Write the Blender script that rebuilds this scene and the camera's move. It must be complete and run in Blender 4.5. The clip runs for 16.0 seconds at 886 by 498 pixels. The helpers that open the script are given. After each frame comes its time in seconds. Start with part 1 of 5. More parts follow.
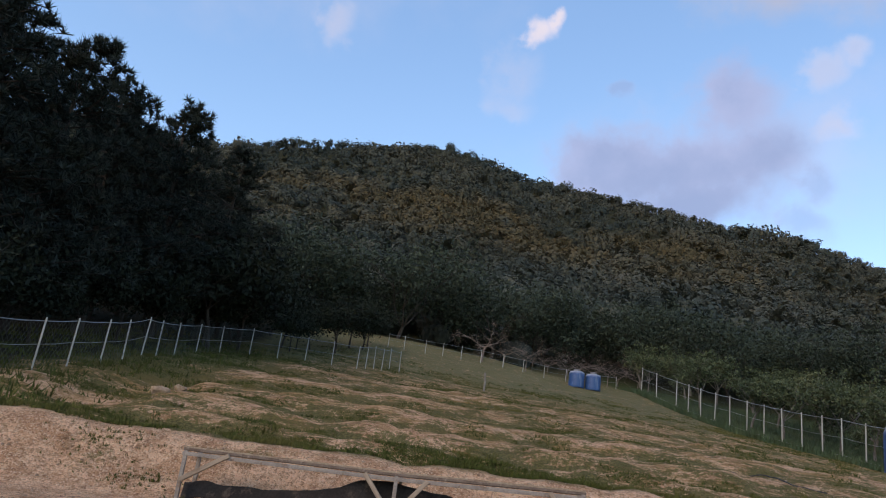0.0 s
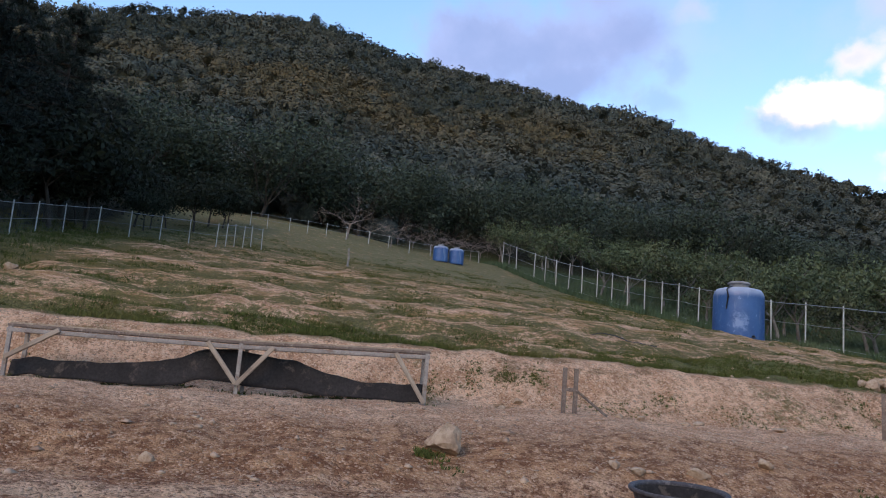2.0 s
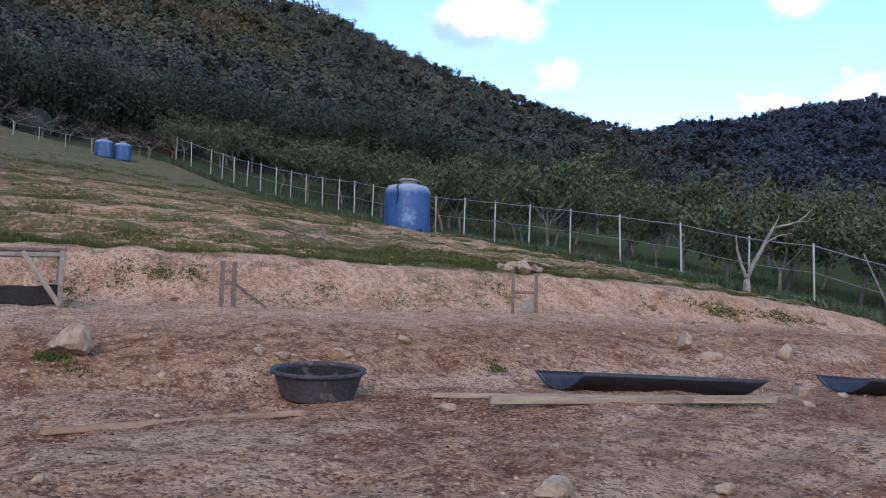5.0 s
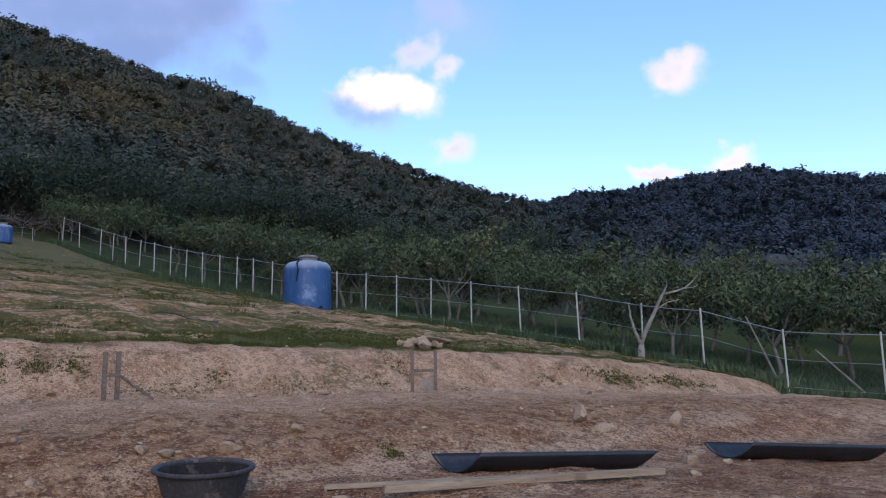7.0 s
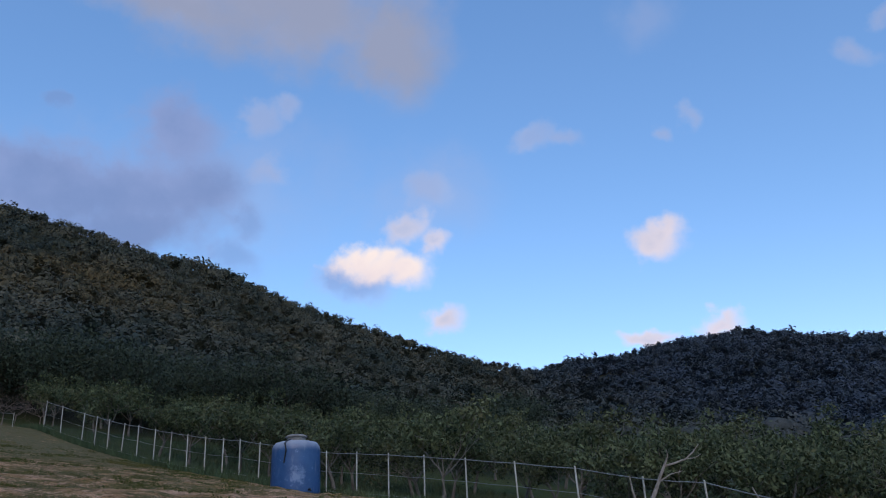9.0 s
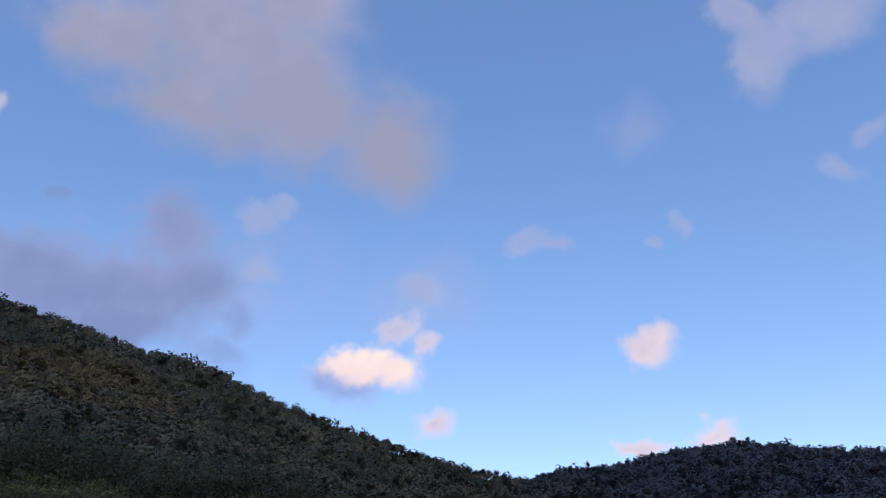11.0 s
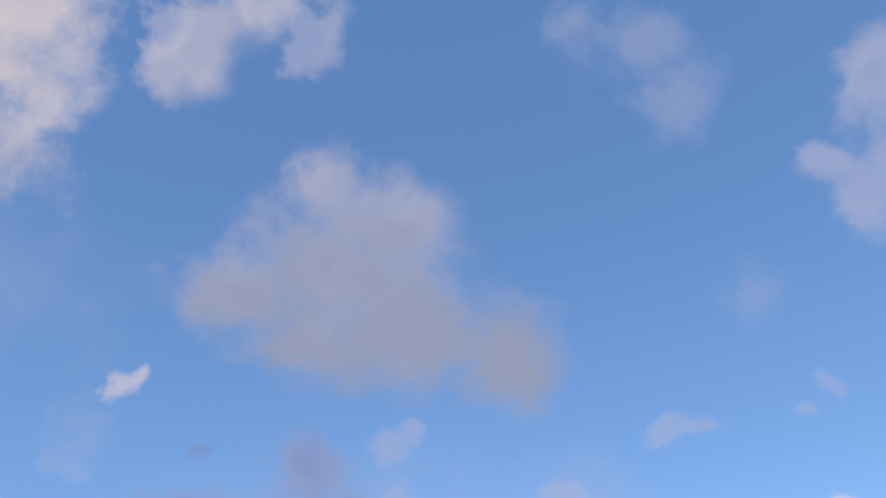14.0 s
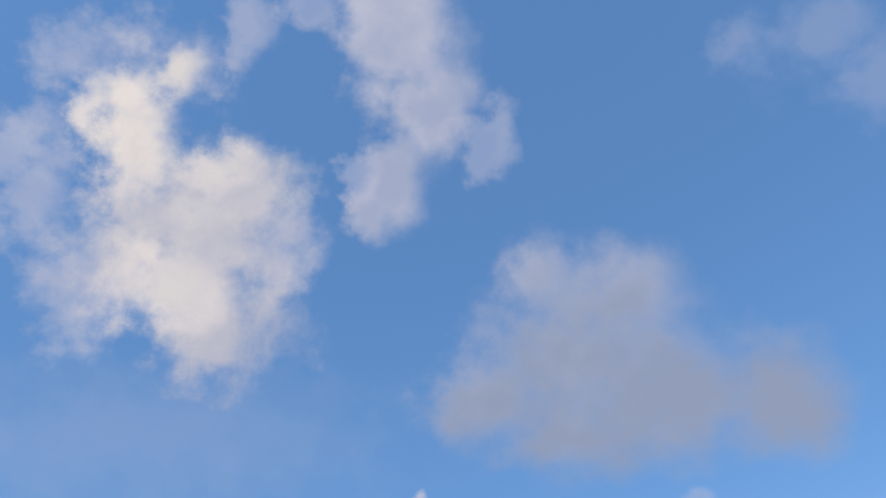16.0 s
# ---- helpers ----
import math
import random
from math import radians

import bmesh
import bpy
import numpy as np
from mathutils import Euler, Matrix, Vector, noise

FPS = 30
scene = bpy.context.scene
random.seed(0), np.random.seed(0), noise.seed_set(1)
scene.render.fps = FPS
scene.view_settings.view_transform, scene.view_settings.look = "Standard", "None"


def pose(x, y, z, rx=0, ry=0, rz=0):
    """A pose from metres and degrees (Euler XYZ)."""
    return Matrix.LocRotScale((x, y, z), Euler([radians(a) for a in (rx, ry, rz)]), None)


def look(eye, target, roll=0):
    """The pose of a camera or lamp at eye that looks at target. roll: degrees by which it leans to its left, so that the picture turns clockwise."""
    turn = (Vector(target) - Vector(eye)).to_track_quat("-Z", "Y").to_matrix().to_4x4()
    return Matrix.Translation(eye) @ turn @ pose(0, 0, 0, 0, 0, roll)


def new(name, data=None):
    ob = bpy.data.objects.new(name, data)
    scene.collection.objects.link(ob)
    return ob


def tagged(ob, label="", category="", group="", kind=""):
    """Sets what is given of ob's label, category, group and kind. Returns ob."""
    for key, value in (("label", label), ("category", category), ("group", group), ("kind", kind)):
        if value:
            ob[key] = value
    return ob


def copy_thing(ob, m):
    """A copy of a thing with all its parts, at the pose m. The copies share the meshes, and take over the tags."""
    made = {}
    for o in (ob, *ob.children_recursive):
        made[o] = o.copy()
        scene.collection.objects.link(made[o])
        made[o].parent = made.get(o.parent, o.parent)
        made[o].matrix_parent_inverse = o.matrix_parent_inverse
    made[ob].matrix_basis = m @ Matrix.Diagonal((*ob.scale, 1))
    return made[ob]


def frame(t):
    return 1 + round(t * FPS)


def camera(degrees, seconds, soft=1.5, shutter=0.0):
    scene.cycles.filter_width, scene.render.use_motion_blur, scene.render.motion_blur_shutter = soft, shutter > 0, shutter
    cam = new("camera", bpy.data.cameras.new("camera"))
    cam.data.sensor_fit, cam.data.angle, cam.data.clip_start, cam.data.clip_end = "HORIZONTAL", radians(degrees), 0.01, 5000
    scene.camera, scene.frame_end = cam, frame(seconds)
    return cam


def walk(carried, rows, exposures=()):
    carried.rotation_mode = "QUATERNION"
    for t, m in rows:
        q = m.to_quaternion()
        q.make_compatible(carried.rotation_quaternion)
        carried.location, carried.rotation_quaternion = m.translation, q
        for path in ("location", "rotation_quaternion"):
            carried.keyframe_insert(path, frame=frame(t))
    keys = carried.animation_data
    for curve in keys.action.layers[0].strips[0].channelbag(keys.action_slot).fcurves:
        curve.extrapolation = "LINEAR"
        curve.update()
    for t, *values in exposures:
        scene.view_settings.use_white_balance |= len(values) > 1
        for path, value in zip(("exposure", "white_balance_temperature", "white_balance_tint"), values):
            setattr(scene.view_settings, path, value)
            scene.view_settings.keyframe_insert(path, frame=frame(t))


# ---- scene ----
# The camera, carried by hand: it turns to the right, then tilts up to the sky.
cam = camera(59.25, 16.0, soft=1.1)
PATH = [
    (0.0, pose(0.000, 0.000, 1.450, 107.61, -7.37, -3.00)),
    (0.5, pose(0.086, 0.048, 1.414, 105.87, -6.64, -5.35)),
    (1.0, pose(0.149, 0.092, 1.383, 103.37, -6.76, -7.62)),
    (1.5, pose(0.218, 0.119, 1.368, 101.00, -5.61, -9.41)),
    (2.0, pose(0.276, 0.133, 1.365, 99.72, -4.72, -12.25)),
    (2.5, pose(0.323, 0.142, 1.357, 98.98, -4.29, -15.33)),
    (3.0, pose(0.371, 0.153, 1.350, 98.25, -4.24, -18.45)),
    (3.5, pose(0.418, 0.141, 1.331, 97.05, -3.56, -22.59)),
    (4.0, pose(0.463, 0.141, 1.309, 94.86, -3.67, -26.29)),
    (4.5, pose(0.526, 0.140, 1.304, 94.05, -3.17, -30.62)),
    (5.0, pose(0.594, 0.142, 1.302, 93.60, -1.57, -34.91)),
    (7.5, pose(0.659, 0.056, 1.429, 101.86, 1.62, -42.17)),
    (8.0, pose(0.664, 0.069, 1.469, 105.42, 2.04, -41.86)),
    (8.5, pose(0.684, 0.067, 1.466, 108.29, 2.47, -41.78)),
    (9.0, pose(0.704, 0.066, 1.463, 111.45, 2.53, -41.94)),
    (11.5, pose(0.784, 0.060, 1.449, 120.00, 1.68, -42.96)),
    (12.0, pose(0.784, 0.060, 1.449, 121.04, 2.60, -41.26)),
    (12.5, pose(0.785, 0.060, 1.449, 122.85, 2.86, -38.80)),
    (13.0, pose(0.786, 0.060, 1.449, 125.49, 3.74, -36.46)),
    (13.5, pose(0.786, 0.060, 1.449, 130.87, 4.31, -33.73)),
    (14.0, pose(0.787, 0.060, 1.448, 134.79, 4.17, -30.41)),
    (14.5, pose(0.787, 0.060, 1.448, 138.09, 3.06, -26.10)),
    (15.0, pose(0.787, 0.060, 1.448, 140.00, 2.56, -20.53)),
    (15.5, pose(0.787, 0.060, 1.448, 140.81, 2.76, -13.25)),
    (16.0, pose(0.787, 0.060, 1.448, 142.54, 2.93, -7.76)),
]
walk(cam, PATH, [(0.0, 0.28, 8600, 17), (1.5, 0.38, 7850, 18), (3.5, 0.55, 7150, 18), (5.0, 0.56, 7000, 18), (7.5, 0.0, 6850, 15),
                 (8.5, -0.27, 6700, 13), (9.0, -0.30, 6800, 14), (11.5, -0.29, 7200, 23), (13.5, -0.34, 7000, 17), (15.0, -0.34, 6900, 12), (16.0, -0.34, 6750, 9)])



# ---- sky and sun ----
SUN_AZ, SUN_EL = 140.0, 34.0            # degrees to the left of +y, and above the horizon
world = bpy.data.worlds.new("sky")
scene.world = world
world.use_nodes = True
wt = world.node_tree
wt.nodes.clear()
w_out = wt.nodes.new("ShaderNodeOutputWorld")
w_bg = wt.nodes.new("ShaderNodeBackground")
w_bg.inputs["Strength"].default_value = 0.14
wt.links.new(w_bg.outputs[0], w_out.inputs[0])
w_sky = wt.nodes.new("ShaderNodeTexSky")
w_sky.sky_type, w_sky.sun_disc = "NISHITA", False
w_sky.sun_elevation, w_sky.sun_rotation = radians(SUN_EL), radians(-SUN_AZ)
w_sky.air_density, w_sky.dust_density, w_sky.ozone_density = 1.0, 0.2, 1.5
w_co = wt.nodes.new("ShaderNodeTexCoord")
SKY_DIR = w_co.outputs["Generated"]


def sky_noise(scale, detail, rough):
    n = wt.nodes.new("ShaderNodeTexNoise")
    n.inputs["Scale"].default_value, n.inputs["Detail"].default_value = scale, detail
    n.inputs["Roughness"].default_value = rough
    wt.links.new(SKY_DIR, n.inputs["Vector"])
    return n


# The directions are bent by a coarse and a fine noise, so that the clouds' outlines curl and fray.
def bend(vector, scale, amount, detail):
    shift = wt.nodes.new("ShaderNodeVectorMath")
    shift.operation = "SUBTRACT"
    shift.inputs[1].default_value = (0.5, 0.5, 0.5)
    wt.links.new(sky_noise(scale, detail, 0.55).outputs["Color"], shift.inputs[0])
    bent = wt.nodes.new("ShaderNodeVectorMath")
    bent.operation = "MULTIPLY_ADD"
    bent.inputs[1].default_value = (amount, amount, amount)
    wt.links.new(shift.outputs[0], bent.inputs[0])
    wt.links.new(vector, bent.inputs[2])
    return bent.outputs[0]


CURLED = bend(bend(SKY_DIR, 8.0, 0.085, 4.0), 30.0, 0.034, 6.0)


def sky_math(op, a, b=0.0, c=0.0):
    n = wt.nodes.new("ShaderNodeMath")
    n.operation = op
    for k, v in enumerate((a, b, c)):
        if isinstance(v, bpy.types.NodeSocket):
            wt.links.new(v, n.inputs[k])
        else:
            n.inputs[k].default_value = v
    return n.outputs[0]


def sky_ramp(value, lo, hi, top=1.0):
    n = wt.nodes.new("ShaderNodeMapRange")
    n.interpolation_type = "SMOOTHSTEP"
    n.inputs["From Min"].default_value, n.inputs["From Max"].default_value = lo, hi
    n.inputs["To Max"].default_value = top
    wt.links.new(value, n.inputs["Value"])
    return n.outputs[0]


def sky_mix(fac, a, b):
    n = wt.nodes.new("ShaderNodeMix")
    n.data_type = "RGBA"
    for k, v in ((0, fac), (6, a), (7, b)):
        if isinstance(v, bpy.types.NodeSocket):
            wt.links.new(v, n.inputs[k])
        else:
            n.inputs[k].default_value = (*v, 1) if k else v
    return n.outputs[2]


FRAY = sky_math("MULTIPLY", sky_math("SUBTRACT", sky_noise(15.0, 6.0, 0.58).outputs["Fac"], 0.5), 3.4)
BILLOW = sky_math("MULTIPLY", sky_math("SUBTRACT", sky_noise(12.0, 7.0, 0.56).outputs["Fac"], 0.5), 2.6)
w_deep = wt.nodes.new("ShaderNodeHueSaturation")
w_deep.inputs["Saturation"].default_value = 1.2
w_deep.inputs["Value"].default_value = 2.2
wt.links.new(w_sky.outputs[0], w_deep.inputs["Color"])
SKY = {"colour": sky_mix(0.30, w_deep.outputs[0], (1.15, 2.6, 5.9))}
SUNLIT, CREAM, ROSE = (8.8, 7.9, 7.4), (6.5, 6.2, 6.3), (7.2, 6.5, 7.0)
PALE, RIM, SHADE, GREY = (5.0, 5.1, 6.3), (3.55, 3.95, 5.5), (4.3, 4.4, 5.5), (2.65, 3.1, 4.45)
SLATE, DARK, VEIL, BLUISH = (2.2, 3.05, 5.6), (1.6, 2.45, 4.8), (3.6, 4.1, 5.9), (3.1, 4.0, 6.3)


def cumulus(billows, lit, core, cover, rag=0.3, edge=(0.0, 0.4), shade=(1.0, 0.0), body=(0.0, 1.0), mottle=0.7):
    """One cloud in the sky, of billows (degrees left of +y, degrees up, half width, half height, tilt).
    Its colour goes from lit at the rim to core where it is thick (shade: by thickness, and downwards)."""
    field, down = None, None
    for az, el, wide, high, tilt in billows:
        a, e = radians(az), radians(el)
        ahead = Vector((-math.sin(a) * math.cos(e), math.cos(a) * math.cos(e), math.sin(e)))
        right = Vector((math.cos(a), math.sin(a), 0))
        up = right.cross(ahead)
        across = right * math.cos(radians(tilt)) + up * math.sin(radians(tilt))
        place = wt.nodes.new("ShaderNodeMapping")
        place.vector_type = "TEXTURE"
        place.inputs["Location"].default_value = ahead
        place.inputs["Rotation"].default_value = Matrix((across, across.cross(ahead), -ahead)).transposed().to_euler()
        place.inputs["Scale"].default_value = (math.tan(radians(wide)), math.tan(radians(high)), 0.6)
        wt.links.new(CURLED, place.inputs["Vector"])
        far = wt.nodes.new("ShaderNodeVectorMath")
        far.operation = "LENGTH"
        wt.links.new(place.outputs[0], far.inputs[0])
        depth = sky_math("SUBTRACT", 1.0, far.outputs["Value"])
        if field is None:
            field = depth
            axes = wt.nodes.new("ShaderNodeSeparateXYZ")
            wt.links.new(place.outputs[0], axes.inputs[0])
            down = axes.outputs["Y"]
        else:
            field = sky_math("SMOOTH_MAX", field, depth, 0.5)
    field = sky_math("MULTIPLY_ADD", FRAY, rag, field)
    thick = sky_math("MULTIPLY", field, shade[0])
    thick = sky_math("MULTIPLY_ADD", down, -shade[1], thick)
    thick = sky_math("MULTIPLY_ADD", BILLOW, mottle, thick)
    SKY["colour"] = sky_mix(sky_ramp(field, *edge, cover), SKY["colour"], sky_mix(sky_ramp(thick, *body), lit, core))


# a thin veil high over the field
cumulus([(-60.8, 55, 5.3, 3.5, -34), (-62.7, 50.3, 3.8, 3.4, -34.4), (-54.8, 57.5, 2.6, 2.8, -29.2)], BLUISH, VEIL, 0.36, rag=0.55, edge=(-0.05, 0.85))
# the tall veil beside it
cumulus([(-72.7, 38.8, 3.4, 4.1, -27.6), (-77.9, 40.6, 4, 4.1, -32.6), (-71, 42.4, 2.1, 2, -27.6), (-78.3, 45.5, 2.5, 3.8, -40.8)], PALE, VEIL, 0.56, rag=0.35, edge=(0.0, 0.8))
# wide faint veils
cumulus([(15.6, 37.1, 20, 7.2, 12.2), (-22.9, 25.6, 16.6, 6.1, 6.1), (-41.9, 25.4, 7.4, 4.4, -2.3), (-61.2, 36.3, 2.8, 2.6, -18.3)], BLUISH, VEIL, 0.26, rag=0.3, edge=(-0.1, 0.9))
# the broad grey cloud
cumulus([(-24.5, 42.9, 10.7, 8.6, 1), (-21.9, 49.4, 3.5, 3.9, 3.8), (-29.1, 46.2, 5.8, 5.4, -2), (-14.3, 41.5, 6.4, 4.2, 7.6), (-30.4, 38.7, 10.3, 5.8, -3.2), (-39.4, 36.1, 5.1, 5.1, -8.7), (-22.1, 37.6, 6.9, 3.2, 1.8)], RIM, GREY, 0.93, rag=0.28, edge=(0.0, 0.85), shade=(0.9, 0.45), body=(-0.05, 1.0), mottle=0.45)
# the sunlit cloud overhead: its torn left side
cumulus([(25.4, 46.7, 5, 6.4, 23.4), (37.8, 58.2, 4.5, 3.5, 39.6), (33.7, 50.1, 3.3, 5.4, 32.4), (30.1, 61.1, 4.4, 3.6, 33), (19.7, 64.9, 1.9, 3.3, 24), (7.6, 52.3, 3.6, 4.5, 10.4)], PALE, VEIL, 0.72, rag=0.75, edge=(-0.15, 0.9))
# the sunlit cloud overhead
cumulus([(28.1, 56.4, 4.6, 6.1, 29.6), (17.8, 50.7, 9.4, 8, 18.5), (12.4, 45.1, 7.5, 4.8, 12.5), (12.3, 54.2, 5.2, 6, 14.8), (27.8, 61.3, 2.4, 2.4, 30.9)], CREAM, SHADE, 0.96, rag=0.46, edge=(0.02, 0.75), shade=(0.35, 0.40), body=(-0.6, 1.5), mottle=1.2)
# its brightest billows
cumulus([(27.9, 56.5, 3.3, 4.7, 29.4), (16.2, 56.4, 2.4, 1.7, 18.8), (17.9, 47.3, 4.4, 3.1, 17.5), (34.5, 57.3, 1.7, 2.2, 36)], SUNLIT, CREAM, 0.85, rag=0.5, edge=(-0.35, 1.15))
# the long cloud overhead
cumulus([(-6, 68.4, 6.2, 6.1, 0.5), (-10, 62.8, 4.5, 5.5, -3.3), (-6.3, 57.6, 3.1, 4.9, 19.6), (-3.3, 55.5, 2.5, 3.3, 2)], PALE, RIM, 0.86, rag=0.30, edge=(0.03, 0.65), shade=(0.7, 0.3), body=(-0.1, 1.2), mottle=1.0)
# its thin side
cumulus([(-19.3, 60.2, 2.9, 3.8, -11.4), (-1.3, 57.9, 1.8, 2.9, 4), (11.3, 68.6, 2.7, 1.9, 16.8)], PALE, VEIL, 0.50, rag=0.6, edge=(0.0, 0.7))
# the dark low cloud
cumulus([(-17.5, 25.1, 9.3, 4.2, 8), (-22.5, 29, 4, 3.8, 7), (-18.9, 22.1, 7.8, 3.2, 6.3), (-12, 24.2, 4.4, 3.3, 10.3), (-23.2, 25.3, 4.6, 4.3, 5.5)], SLATE, DARK, 0.88, rag=0.30, edge=(0.0, 0.70), shade=(0.8, 0.2), body=(0.0, 1.1))
# shreds round the dark cloud
cumulus([(-27.9, 23.4, 2, 1.4, 3), (-13.3, 29.8, 1, 0.9, 12.3), (-27.1, 20.8, 2.1, 1.6, 2.6)], SLATE, DARK, 0.42, rag=0.5, edge=(0.0, 0.8))
# a small bright cloud with a trail
cumulus([(-5, 30.7, 2.6, 3.3, 5.3), (-4.7, 28.3, 2.2, 1.4, 5.7)], PALE, VEIL, 0.28, rag=0.4, edge=(0.0, 0.9))
# a small bright cloud with a trail
cumulus([(-6.6, 34.1, 1.5, 1.2, 33.8), (-7.6, 34.9, 0.9, 0.8, 3.5)], ROSE, PALE, 0.72, rag=0.35, edge=(-0.05, 0.9))
# the pink cloud over the saddle: its shaded foot
cumulus([(-36.3, 18.8, 3.9, 2.1, -0.6), (-34.4, 19.3, 1.8, 1.5, 0.1)], VEIL, SLATE, 0.62, rag=0.3, edge=(-0.05, 0.9))
# the pink cloud over the saddle
cumulus([(-37.6, 20.2, 3.6, 1.7, -0.9), (-35.6, 20.7, 1.7, 1.3, -0.1), (-39.9, 19.9, 2.6, 1.8, -1.7), (-36.6, 21.3, 1.6, 1.3, -0.4), (-38.6, 21, 2, 1.4, -1.2)], SUNLIT, ROSE, 0.97, rag=0.30, edge=(-0.05, 0.75), shade=(0.3, 0.6), body=(-0.5, 1.1))
# its upper billows
cumulus([(-39.6, 23.1, 2.1, 1.6, -1.4), (-41.9, 21.8, 1.6, 1.2, -2.3)], ROSE, PALE, 0.72, rag=0.3, edge=(-0.05, 0.65))
# pale shreds and puffs
cumulus([(-51.1, 28.9, 1.8, 1, -6.7), (-53.1, 28.3, 1.5, 0.8, -7.6), (-62.9, 29.1, 1, 1.3, -12.8), (-60.2, 28.3, 0.9, 0.7, -11.2), (-76.1, 30, 1.9, 1, -21.6), (-78.2, 31.9, 0.9, 0.9, -24.1), (-28.1, 30.9, 1.6, 1.4, 4.6), (-30, 27.3, 2.4, 1.2, 2.9), (-41.2, 25.7, 2.1, 1.7, -2.3), (9.8, 32.3, 1.7, 1.4, 13.1), (-30.1, 31.9, 1.3, 1.1, -8.4)], PALE, VEIL, 0.44, rag=0.45, edge=(-0.1, 1.0))
# small pink clouds
cumulus([(-59.3, 20.1, 2.4, 1.8, -8.6), (-59.9, 20.9, 1.7, 1.6, -9.1), (-43.1, 16.5, 2.2, 1.4, -2.7), (-58.1, 13.9, 2.3, 0.8, -6.5), (-62.9, 14.1, 2.2, 0.9, -7.9)], ROSE, PALE, 0.88, rag=0.22, edge=(-0.05, 0.75), shade=(0.8, 0.0), body=(-0.1, 1.3))
wt.links.new(SKY["colour"], w_bg.inputs["Color"])

sun = new("sun", bpy.data.lights.new("sun", "SUN"))
sun.data.energy, sun.data.angle, sun.data.color = 1.05, radians(30), (1.0, 0.82, 0.66)
sun.matrix_world = look((-math.sin(radians(SUN_AZ)) * 50, math.cos(radians(SUN_AZ)) * 50, 50 * math.tan(radians(SUN_EL))), (0, 0, 0))


# ---- helpers of this scene ----
rng = np.random.default_rng(7)


def lattice(ix, iy, seed):
    n = (ix.astype(np.int64) * 374761393 + iy.astype(np.int64) * 668265263 + seed * 974634777) & 0xFFFFFFFF
    n = ((n ^ (n >> 13)) * 1274126177) & 0xFFFFFFFF
    return ((n ^ (n >> 16)) & 0xFFFF) / 65535.0


def wave(x, y, size, seed=0):
    """Smooth value noise in -1 to 1, with lumps of that size."""
    x, y = np.asarray(x, float) / size, np.asarray(y, float) / size
    ix, iy = np.floor(x), np.floor(y)
    fx, fy = x - ix, y - iy
    fx, fy = fx * fx * (3 - 2 * fx), fy * fy * (3 - 2 * fy)
    a, b = lattice(ix, iy, seed), lattice(ix + 1, iy, seed)
    c, d = lattice(ix, iy + 1, seed), lattice(ix + 1, iy + 1, seed)
    return 2 * (a + (b - a) * fx + (c - a) * fy + (a - b - c + d) * fx * fy) - 1


def ease(v, lo, hi):
    k = np.clip((np.asarray(v, float) - lo) / (hi - lo), 0, 1)
    return k * k * (3 - 2 * k)


def smooth_shade(me):
    me.polygons.foreach_set("use_smooth", np.ones(len(me.polygons), bool))


def fast_mesh(name, verts, faces, material, smooth=False):
    """A mesh from arrays: faces all have the same number of corners."""
    verts, faces = np.asarray(verts, np.float32), np.asarray(faces, np.int32)
    me = bpy.data.meshes.new(name)
    me.vertices.add(len(verts))
    me.vertices.foreach_set("co", verts.ravel())
    me.loops.add(faces.size)
    me.loops.foreach_set("vertex_index", faces.ravel())
    me.polygons.add(len(faces))
    me.polygons.foreach_set("loop_start", np.arange(0, faces.size, faces.shape[1], dtype=np.int32))
    me.update(calc_edges=True)
    if smooth:
        smooth_shade(me)
    me.materials.append(material)
    return me


def part(name, me, parent=None, label="", at=None):
    """Links a mesh as one object, under a thing or a part if one is given."""
    if isinstance(me, bmesh.types.BMesh):
        raise ValueError("finish the bmesh first")
    ob = new(name, me)
    if parent is not None:
        ob.parent = parent
    if at is not None:
        ob.matrix_basis = at
    if label:
        ob["label"] = label
    return ob


def done(bm, name, material, smooth=False, angle=None):
    me = bpy.data.meshes.new(name)
    bmesh.ops.recalc_face_normals(bm, faces=bm.faces[:])
    bm.to_mesh(me)
    bm.free()
    if smooth:
        smooth_shade(me)
        if angle is not None:
            me.set_sharp_from_angle(angle=radians(angle))
    me.materials.append(material)
    return me


def box_mesh(name, sx, sy, sz, material, bevel=0.0, jitter=0.0, seed=0):
    """A box about its centre, its edges rounded."""
    bm = bmesh.new()
    bmesh.ops.create_cube(bm, size=1.0)
    for v in bm.verts:
        v.co = Vector((v.co.x * sx, v.co.y * sy, v.co.z * sz))
    if bevel:
        bmesh.ops.bevel(bm, geom=bm.edges[:], offset=bevel, segments=2, affect="EDGES", profile=0.5)
    if jitter:
        r = random.Random(seed)
        for v in bm.verts:
            v.co += Vector((r.uniform(-1, 1), r.uniform(-1, 1), r.uniform(-1, 1))) * jitter
    return done(bm, name, material)


